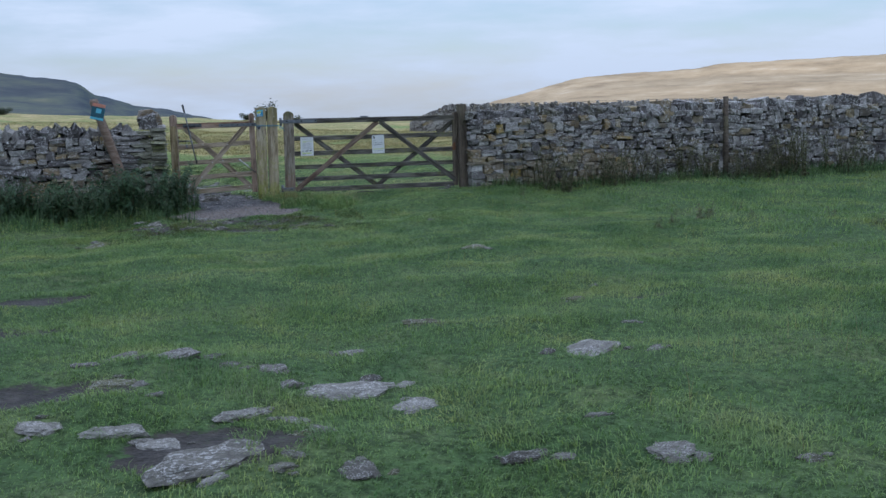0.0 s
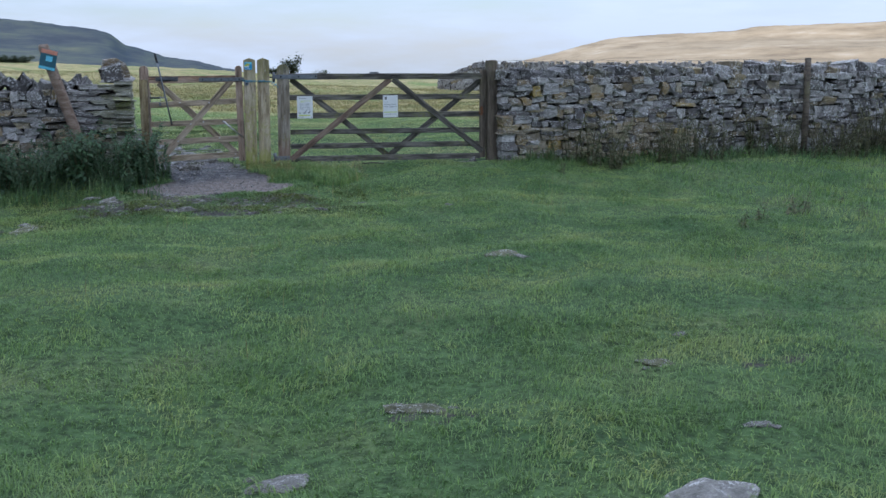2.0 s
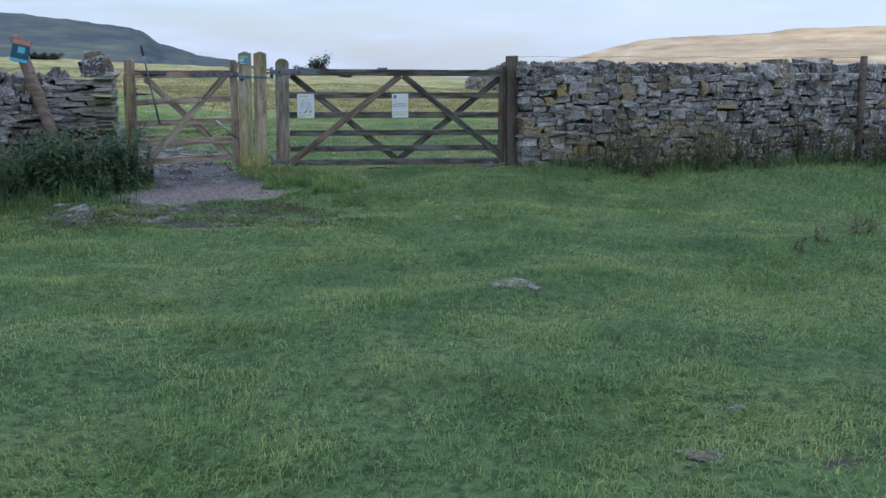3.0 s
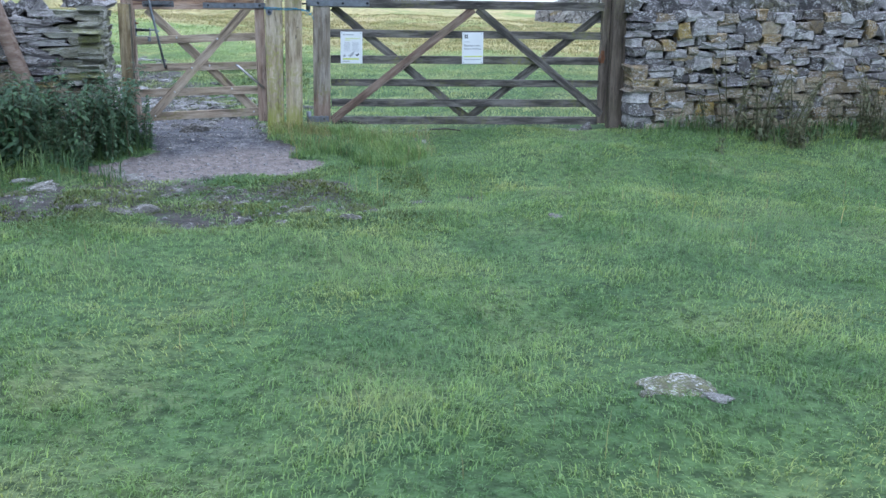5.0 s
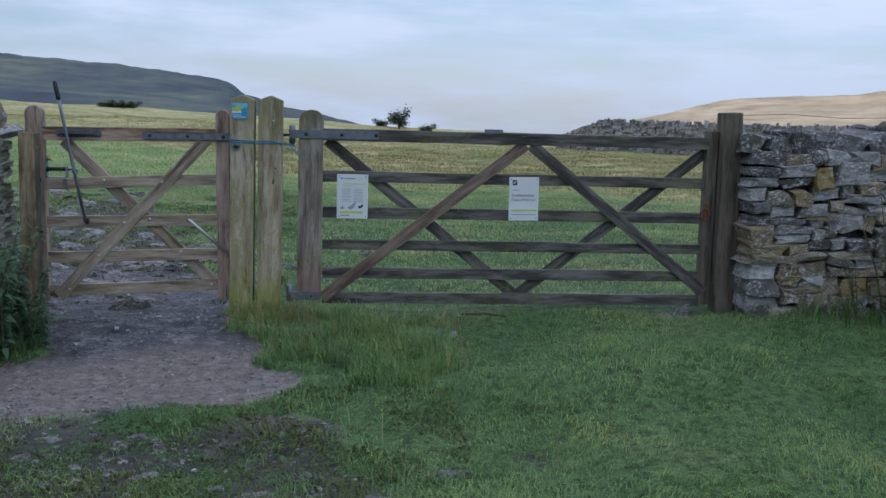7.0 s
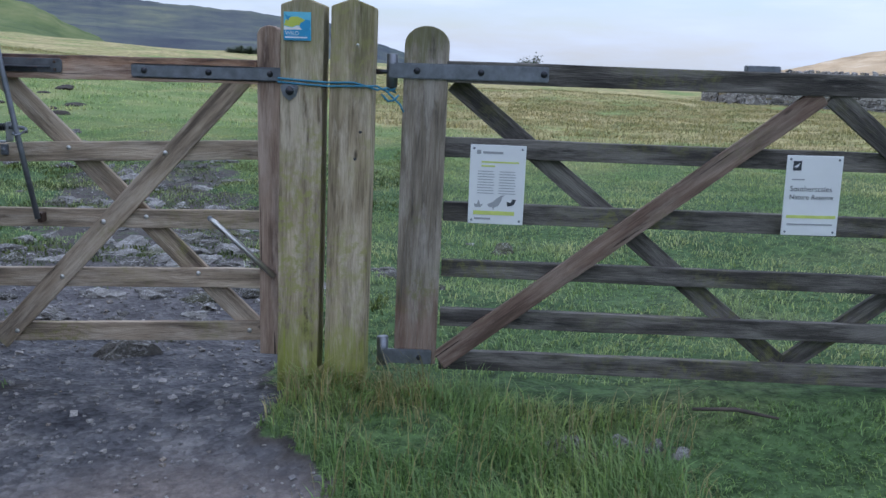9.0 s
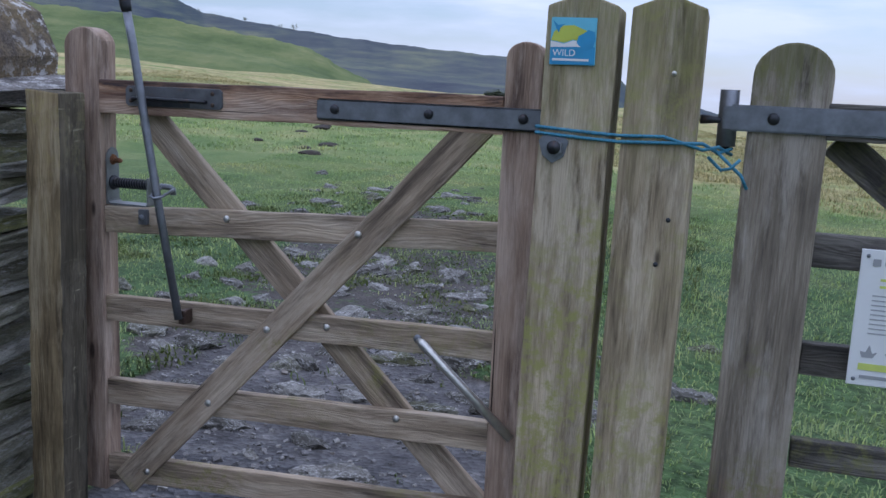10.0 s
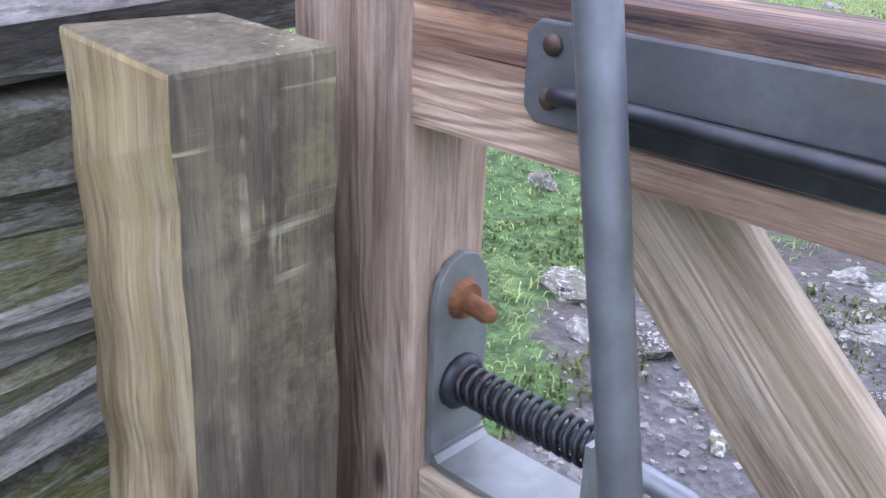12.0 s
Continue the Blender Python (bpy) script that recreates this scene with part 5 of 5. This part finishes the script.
def rubble(name, places, kinds, material, label, rng):
    """Small stones past counting, joined into one mesh."""
    vs, fs, n = [], [], 0
    for x, y, w in places:
        k = kinds[rng.randrange(len(kinds))]
        m = np.array(Matrix.Translation((x, y, land_at(x, y) - 0.06 * w)) @ Euler((rng.uniform(-0.2, 0.2), rng.uniform(-0.2, 0.2), rng.uniform(0, 6.28))).to_matrix().to_4x4() @ Matrix.Diagonal((w, w * rng.uniform(0.55, 0.9), w * 0.55, 1)))
        vs.append(ROCK_V[k] @ m[:3, :3].T + m[:3, 3])
        fs.append(ROCK_F[k] + n)
        n += len(ROCK_V[k])
    ob = mesh_object(name, np.concatenate(vs).tolist(), np.concatenate(fs).tolist(), material, None, False)
    return tagged(ob, label, "rubble", kind="stuff")


cob = random.Random(6)
cobbles = [(-0.55 + cob.gauss(0, 0.8), -2.65 + cob.gauss(0, 0.42), cob.uniform(0.04, 0.13)) for k in range(90)]
cobbles = [c for c in cobbles if 0.25 < float(path_amount(np.array([c[0]]), np.array([c[1]]))[0]) < 0.8]
rubble("small_cobbles", cobbles, range(8, 16), COBBLE, "small worn cobbles pressed into the muddy stony patch", cob)
more = random.Random(5)
small = []
for k in range(230):
    s = more.random() ** 1.5
    x, y, w = -0.9 - 3.2 * s + more.gauss(0, 0.8), 1.2 + 9.5 * s + more.gauss(0, 0.5), 0.07 + 0.27 * more.random() ** 1.6
    if y > 0.7 and w > 0.16:
        rock(x, y, w, 0.55, "rough grey limestone rock beside the stony path", "rocks beyond the gate")
    elif y > 0.7:
        small.append((x, y, w))
rubble("small_stones", small, range(8), STREWN, "small grey stones strewn over the path beyond the gate", more)

twig = thing("stick", "short bleached fallen stick lying in grass", "stick")
part("stem", tube([(1.62, -0.33, land_at(1.62, -0.33) + 0.06), (1.78, -0.35, land_at(1.78, -0.35) + 0.065), (1.93, -0.40, land_at(1.93, -0.40) + 0.06)], [0.006, 0.009, 0.005], 7), BARK, twig, "", None, True)

peb = random.Random(9)
pebbles = []
while len(pebbles) < 2800:
    x, y = peb.uniform(-3.5, 1.2), peb.uniform(-3.6, 7.0)
    if float(path_amount(np.array([x]), np.array([y]))[0]) > (0.6 if peb.random() < 0.6 else 0.3):
        s = peb.uniform(0.007, 0.024) * (1.6 if peb.random() < 0.1 else 1)
        pebbles.append(Matrix.Translation((x, y, land_at(x, y) + s * 0.12)) @ Euler((peb.uniform(-0.4, 0.4), peb.uniform(-0.4, 0.4), peb.uniform(0, 6))).to_matrix().to_4x4() @ Matrix.Diagonal((s, s * peb.uniform(0.6, 1), s * 0.6, 1)))
PEBBLE = stone("path gravel", (0.12, 0.115, 0.115), (0.22, 0.21, 0.205), (0.34, 0.32, 0.29), (0.24, 0.19, 0.14), 0.3, 8.0, True)
tagged(joined("gravel", pebbles, PEBBLE, None, peb), "loose grey gravel on the trodden path", "gravel", kind="stuff")

# ---- plants ----


def leaf_quads(bm, at, d, length, width, droop):
    """One pointed leaf, folded along its rib."""
    d = d.normalized()
    side = d.cross(Vector((0, 0, 1)))
    side = side.normalized() if side.length > 0.01 else Vector((1, 0, 0))
    mid = at + d * length * 0.45 + Vector((0, 0, 0.10 * length))
    tip = at + d * length + Vector((0, 0, -droop * length))
    a, m, t = bm.verts.new(at), bm.verts.new(mid), bm.verts.new(tip)
    l, r = bm.verts.new(mid + side * width / 2 - Vector((0, 0, 0.12 * width))), bm.verts.new(mid - side * width / 2 - Vector((0, 0, 0.12 * width)))
    for f in ((a, l, m), (m, l, t), (a, m, r), (m, t, r)):
        bm.faces.new(f)


def leafy_plant(name, seed, height, leaf, width, spread_, nodes_, stems, label, category, group, leaf_material):
    rng = random.Random(seed)
    root = thing(name, label, category, group)
    lv = bmesh.new()
    for s in range(stems):
        a = rng.uniform(0, 2 * math.pi)
        lean = rng.uniform(0.05, spread_)
        base = Vector((math.cos(a) * 0.05, math.sin(a) * 0.05, -0.05))
        h = height * rng.uniform(0.65, 1.05)
        pts = [base + Vector((math.cos(a) * lean * h * u * u, math.sin(a) * lean * h * u * u, h * u)) for u in (0, 0.25, 0.5, 0.75, 1.0)]
        part("stem", tube(pts, [0.005, 0.0045, 0.004, 0.003, 0.0015], 5), STEM, root)
        for k in range(nodes_):
            u = 0.15 + 0.85 * (k + rng.random() * 0.6) / nodes_
            i = min(3, int(u * 4))
            p = pts[i].lerp(pts[i + 1], u * 4 - i)
            t0 = rng.uniform(0, math.pi)
            for q in (0, math.pi):
                d = Vector((math.cos(t0 + q), math.sin(t0 + q), rng.uniform(-0.1, 0.5)))
                leaf_quads(lv, p, d, leaf * rng.uniform(0.6, 1.1) * (1.15 - 0.55 * u), width * rng.uniform(0.7, 1.1) * (1.15 - 0.5 * u), rng.uniform(0.1, 0.6))
    part("leaves", lv, leaf_material, root)
    return root


def scatter(kinds, places, rng, low, high):
    first = set()
    for x, y in places:
        k = rng.randrange(len(kinds))
        s = (low + (high - low) * rng.random() ** 1.4) * (1.0 + 0.22 * math.sin(4.3 * x + 1.0) * math.sin(2.1 * x + 2.7 * y))
        m = Matrix.Translation((x, y, land_at(x, y) - 0.01)) @ Euler((rng.uniform(-0.12, 0.12), rng.uniform(-0.12, 0.12), rng.uniform(0, 6.28))).to_matrix().to_4x4()
        if k in first:
            ob = copy_thing(kinds[k], m)
        else:
            ob = kinds[k]
            ob.matrix_basis = m
            first.add(k)
        ob.scale = (s, s, s)


NET = "dark green stinging nettle growing against the wall"
nettles = [leafy_plant("nettle", 200 + k, 0.76, 0.112, 0.058, 0.42, 17, 7, NET, "plant", "nettle bed", NETTLE) for k in range(5)]
nr = random.Random(21)
spots = []
while len(spots) < 140:
    x, y = nr.uniform(-5.6, -1.05), nr.uniform(-2.1, -0.62)
    edge_y = -1.2 - 0.6 * min(1.0, (-1.0 - x) / 1.2) + 0.28 * math.sin(3.1 * x) * math.sin(1.3 * x)
    if y > edge_y and (x < -1.22 or y < -0.62):
        spots.append((x, y))
tall = [p for p in spots if p[0] > -2.15 or p[1] > -1.0]
short = [p for p in spots if p not in tall]
scatter(nettles, tall, nr, 0.40, 1.22)
scatter_short = [copy_thing(nettles[k % 5], pose(x, y, land_at(x, y) - 0.01, 0, 0, 67 * k)) for k, (x, y) in enumerate(short)]
for k, ob in enumerate(scatter_short):
    q = nr.uniform(0.5, 0.95)
    ob.scale = (q, q, q)
WLAB = "straggling brown-green weed at the foot of the wall"
weeds = [leafy_plant("weed", 300 + k, 0.62, 0.075, 0.030, 0.45, 9, 4, WLAB, "plant", "weeds along the wall", WEED) for k in range(4)]
wr = random.Random(31)
spots = []
for k in range(95):
    x = wr.choice((5.1, 6.5, 6.9, 8.1, 9.5, 10.0, 11.4, 12.6, 14.0)) + wr.gauss(0, 0.32)
    spots.append((x, -0.30 + 0.069 * (x - 3.72) - wr.uniform(0.08, 0.75)))
scatter(weeds, spots, wr, 0.75, 1.7)
TLAB = "low dark thistle standing in grazed turf"
thistles = [leafy_plant("thistle", 400 + k, 0.30, 0.14, 0.045, 0.5, 7, 2, TLAB, "plant", "thistles in the turf", WEED) for k in range(2)]
tr_ = random.Random(41)
scatter(thistles, [(4.6, -5.8), (5.0, -5.5), (5.6, -5.2), (5.75, -5.0), (6.98, -6.0), (7.1, -6.8), (6.1, -5.6), (6.4, -4.7), (5.3, -0.95), (4.35, -1.2)], tr_, 0.6, 1.2)


def shrub(seed, label, group, tall=2.0, wide=1.0):
    rng = random.Random(seed)
    root = thing("hawthorn", label, "tree", group)
    tips = []
    part("trunk", tube([(0, 0, -0.3), (0.02, 0.01, tall * 0.25), (0.05, -0.02, tall * 0.5)], [0.09, 0.07, 0.045], 8), BARK, root, "", None, True)
    for k in range(7):
        a = rng.uniform(0, 6.28)
        e = Vector((math.cos(a) * wide * rng.uniform(0.3, 0.9), math.sin(a) * wide * rng.uniform(0.3, 0.9), tall * rng.uniform(0.5, 0.95)))
        part("limb", tube([(0.02, 0.0, tall * rng.uniform(0.15, 0.45)), tuple(e * 0.6 + Vector((0, 0, tall * 0.1))), tuple(e)], [0.04, 0.025, 0.01], 6), BARK, root, "", None, True)
        tips.append(e)
    lv = bmesh.new()
    for k in range(900):
        c = tips[rng.randrange(len(tips))]
        p = c + Vector((rng.gauss(0, 0.22 * wide), rng.gauss(0, 0.22 * wide), rng.gauss(0, 0.14 * tall)))
        if p.z > 0.12 * tall:
            d = Vector((rng.uniform(-1, 1), rng.uniform(-1, 1), rng.uniform(-0.6, 0.6)))
            leaf_quads(lv, p, d, 0.26, 0.20, 0.2)
    part("crown", lv, TREE_LEAF, root)
    return root


far_bush = shrub(1, "small dark hawthorn bush at the far edge of a field", "field-edge bushes", 2.1, 1.1)
far_bush2 = shrub(2, "small dark hawthorn bush at the far edge of a field", "field-edge bushes", 1.7, 1.5)


def stand(ob, az, r, s, z=None, first=False):
    x, y = r * math.sin(radians(az)), r * math.cos(radians(az))
    m = pose(x, y, land_at(x, y) if z is None else z, 0, 0, az * 37)
    o = ob if first else copy_thing(ob, m)
    o.matrix_basis = m
    o.scale = (s, s, s)
    return o



def low(az, r, sink):
    return land_at(r * math.sin(radians(az)), r * math.cos(radians(az))) - sink


stand(far_bush, 3.7, 110, 1.15, low(3.7, 110, 0.45), True)
stand(far_bush2, 5.6, 108, 0.7, low(5.6, 108, 0.4), True)
stand(far_bush2, 2.5, 112, 0.7, low(2.5, 112, 0.5))
for dx in (-1.0, -0.3, 0.4, 1.0):
    stand(far_bush2, -12.9 + dx * 0.7, 112 + dx, 0.66, land_at(112 * math.sin(radians(-12.9 + dx * 0.7)), 112 * math.cos(radians(-12.9))) - 0.55)
far_tree = shrub(3, "small tree on the distant skyline", "skyline trees", 5.0, 2.4)
SKY_TREES = [(-38.0, 4.28, 0.9), (-34.6, 3.75, 1.3), (-33.0, 3.5, 0.8), (-31.3, 3.22, 1.2), (-30.6, 3.15, 1.0), (-29.4, 3.0, 0.7), (-28.0, 2.85, 0.9), (-26.0, 2.6, 0.8), (-25.2, 2.53, 1.1), (-24.1, 2.4, 0.6)]
for k, (az, el, s) in enumerate(SKY_TREES):
    stand(far_tree, az, 790, s, 1.3 + 790 * math.tan(radians(el)) - 2.0, k == 0)

# ---- grass ----


def value_noise(x, y, scale, seed):
    g = np.random.RandomState(seed).rand(256, 256)
    u, v = x * scale, y * scale
    i, j = np.floor(u).astype(int), np.floor(v).astype(int)
    fu, fv = u - i, v - j
    fu, fv = fu * fu * (3 - 2 * fu), fv * fv * (3 - 2 * fv)
    p = lambda a, b: g[a % 256, b % 256]
    return (p(i, j) * (1 - fu) + p(i + 1, j) * fu) * (1 - fv) + (p(i, j + 1) * (1 - fu) + p(i + 1, j + 1) * fu) * fv


def grass(name, x0, x1, y0, y1, per_m2, height, width, material, label, seed, keep=None, lean=(0.3, 1.2), limit=0.42):
    rs = np.random.RandomState(seed)
    n = int((x1 - x0) * (y1 - y0) * per_m2)
    x, y = rs.uniform(x0, x1, n), rs.uniform(y0, y1, n)
    clump = 0.55 * value_noise(x, y, 2.1, seed + 1) + 0.45 * value_noise(x, y, 6.3, seed + 2)
    ok = (rs.rand(n) < 0.44 + 0.82 * clump) & (path_amount(x, y) + 0.35 * (value_noise(x, y, 5.0, seed + 3) - 0.5) < limit + 0.12 * rs.rand(n))
    for cx, cy, w in OUTCROP + TURF + PATCH + BEYOND + BY_GATE:
        ok &= ((x - cx) / (0.30 * w)) ** 2 + ((y - cy) / (0.20 * w)) ** 2 > 1
    if keep:
        ok &= keep(x, y)
    x, y, clump = x[ok], y[ok], clump[ok]
    n = len(x)
    z = land(x, y) - 0.004
    h = height * (0.42 + 1.25 * clump ** 1.7) * rs.uniform(0.6, 1.25, n)
    w = width * rs.uniform(0.7, 1.3, n)
    a = rs.uniform(0, 2 * np.pi, n) * 0.75 + 2 * np.pi * value_noise(x, y, 1.3, seed + 5)
    tilt = rs.uniform(*lean, n)
    dx, dy = np.cos(a), np.sin(a)
    sx, sy = -dy * w / 2, dx * w / 2
    mx, my, mz = x + dx * h * 0.35 * np.sin(tilt * 0.6), y + dy * h * 0.35 * np.sin(tilt * 0.6), z + h * 0.55 * np.cos(tilt * 0.5)
    tx, ty, tz = x + dx * h * np.sin(tilt), y + dy * h * np.sin(tilt), z + h * (0.25 + 0.75 * np.cos(tilt))
    co = np.stack([np.stack([x - sx, y - sy, z], -1), np.stack([x + sx, y + sy, z], -1), np.stack([mx + sx * 0.8, my + sy * 0.8, mz], -1), np.stack([mx - sx * 0.8, my - sy * 0.8, mz], -1), np.stack([tx, ty, tz], -1)], 1)
    me = bpy.data.meshes.new(name)
    me.vertices.add(5 * n)
    me.vertices.foreach_set("co", co.astype(np.float32).ravel())
    base = 5 * np.arange(n)[:, None]
    loops = np.concatenate([base + np.array([[0, 1, 2, 3]]), base + np.array([[3, 2, 4]])], 1)
    me.loops.add(7 * n)
    me.loops.foreach_set("vertex_index", loops.ravel().astype(np.int32))
    me.polygons.add(2 * n)
    starts = (7 * np.arange(n)[:, None] + np.array([[0, 4]])).ravel()
    me.polygons.foreach_set("loop_start", starts.astype(np.int32))
    me.materials.append(material)
    me.update(calc_edges=True)
    ob = new(name, me)
    return tagged(ob, label, "grass", kind="stuff")


LAWN = "short dense green grazed grass"
grass("grass", -3.4, 5.6, -14.4, -0.15, 3300, 0.050, 0.0048, GRASS, LAWN, 101, None, (0.6, 1.45))
grass("grass", -10.0, -3.4, -13.0, -0.9, 650, 0.075, 0.008, GRASS, LAWN, 111)
grass("grass", 5.6, 16.0, -13.0, 1.0, 650, 0.075, 0.008, GRASS, LAWN, 121)
grass("grass", -7.0, 9.0, 0.15, 13.0, 1100, 0.055, 0.0065, GRASS_FIELD, "rough green grass in the field beyond a gate", 131, None, (0.5, 1.4))
grass("grass", -24.0, 14.0, 13.0, 34.0, 130, 0.085, 0.020, GRASS_FIELD, "green grass further out in the field", 136, lambda x, y: golden(x, y) < 0.45, (0.5, 1.4))
grass("field_tussocks", -22.0, 16.0, 10.0, 34.0, 190, 0.12, 0.015, GRASS_DRY, "rough brown tussocky grass further out in the field", 141, lambda x, y: golden(x, y) * (0.5 + value_noise(x, y, 0.9, 14)) > 0.42, (0.5, 1.4))
grass("dry_grass", -36.0, 30.0, 25.0, 58.0, 90, 0.13, 0.016, GRASS_DRY, "straw-coloured tussocks in the field beyond a gate", 151, lambda x, y: golden(x, y) * (0.5 + value_noise(x, y, 0.3, 4)) > 0.45, (0.6, 1.4))
grass("long_grass", -0.15, 1.5, -1.7, -0.1, 3200, 0.14, 0.0055, GRASS, "longer tufted grass round the foot of the gate posts", 161, lambda x, y: value_noise(x, y, 1.9, 6) > 0.42)
grass("dry_grass", -0.20, 1.6, -1.7, -0.12, 320, 0.19, 0.0040, GRASS_DRY, "dry grass stalks among green tufts by gate posts", 171, lambda x, y: value_noise(x, y, 1.9, 6) > 0.40, (0.2, 0.9))
grass("dry_grass", -3.5, 5.0, -13.5, -2.0, 9, 0.19, 0.0040, GRASS_DRY, "scattered dry grass stalks in grazed turf", 181, lambda x, y: value_noise(x, y, 0.7, 8) > 0.5, (0.05, 0.5))
grass("dry_grass", -0.12, 0.62, -0.62, -0.10, 1500, 0.17, 0.0045, GRASS_DRY, "dry yellowed grass tuft round the foot of the gate posts", 176, lambda x, y: y > -0.5 + 0.12 * np.sin(9 * x), (0.2, 1.2))
grass("long_grass", 3.6, 14.0, -0.75, 0.4, 420, 0.24, 0.009, GRASS_LUSH, "longer grass along the foot of the wall", 191, lambda x, y: y < -0.34 + 0.069 * (x - 3.72))
grass("long_grass", -7.0, -1.05, -2.4, -0.6, 520, 0.24, 0.009, GRASS_LUSH, "longer grass round the nettle bed", 201)

grass("low_weeds", -2.6, 1.4, -3.9, -1.75, 2900, 0.036, 0.0095, MOSS, "low yellow-green weeds among cobbles of the stony patch", 211, lambda x, y: value_noise(x, y, 3.3, 9) > 0.36, (0.5, 1.4), 0.74)
grass("low_weeds", -4.6, 0.3, 0.6, 9.5, 1300, 0.045, 0.0100, MOSS, "low yellow-green weeds among rocks beyond the gate", 221, lambda x, y: value_noise(x, y, 2.3, 9) > 0.43, (0.4, 1.3), 0.80)

mound = bmesh.new()
bmesh.ops.create_icosphere(mound, subdivisions=3, radius=0.15)
for v in mound.verts:
    v.co *= 1 + 0.25 * noise.noise(v.co * 9) + 0.12 * noise.noise(v.co * 25)
    v.co.z *= 0.38
SOIL = plain_mat("dark soil", (0.045, 0.036, 0.030), 0.95, 0.0, 0.4, 30.0, 0.8)
hill_me = bpy.data.meshes.new("molehill")
mound.to_mesh(hill_me)
mound.free()
hill_me.materials.append(SOIL)
mr = random.Random(3)
for x, y in ((-8.9, 17.9), (-9.1, 19.7), (-6.5, 13.1), (-8.6, 15.2), (-7.3, 14.6), (-7.3, 15.7), (-8.8, 18.8), (-11.1, 20.2), (-19.0, 34.1), (-14.7, 34.6)):
    o = new("molehill", hill_me)
    k = mr.uniform(0.7, 1.2)
    o.matrix_basis = pose(x, y, land_at(x, y) + 0.01, 0, 0, mr.uniform(0, 360)) @ Matrix.Diagonal((k * 1.3, k, k, 1))
    tagged(o, "small dark earth molehill in field grass", "molehill", "molehills")
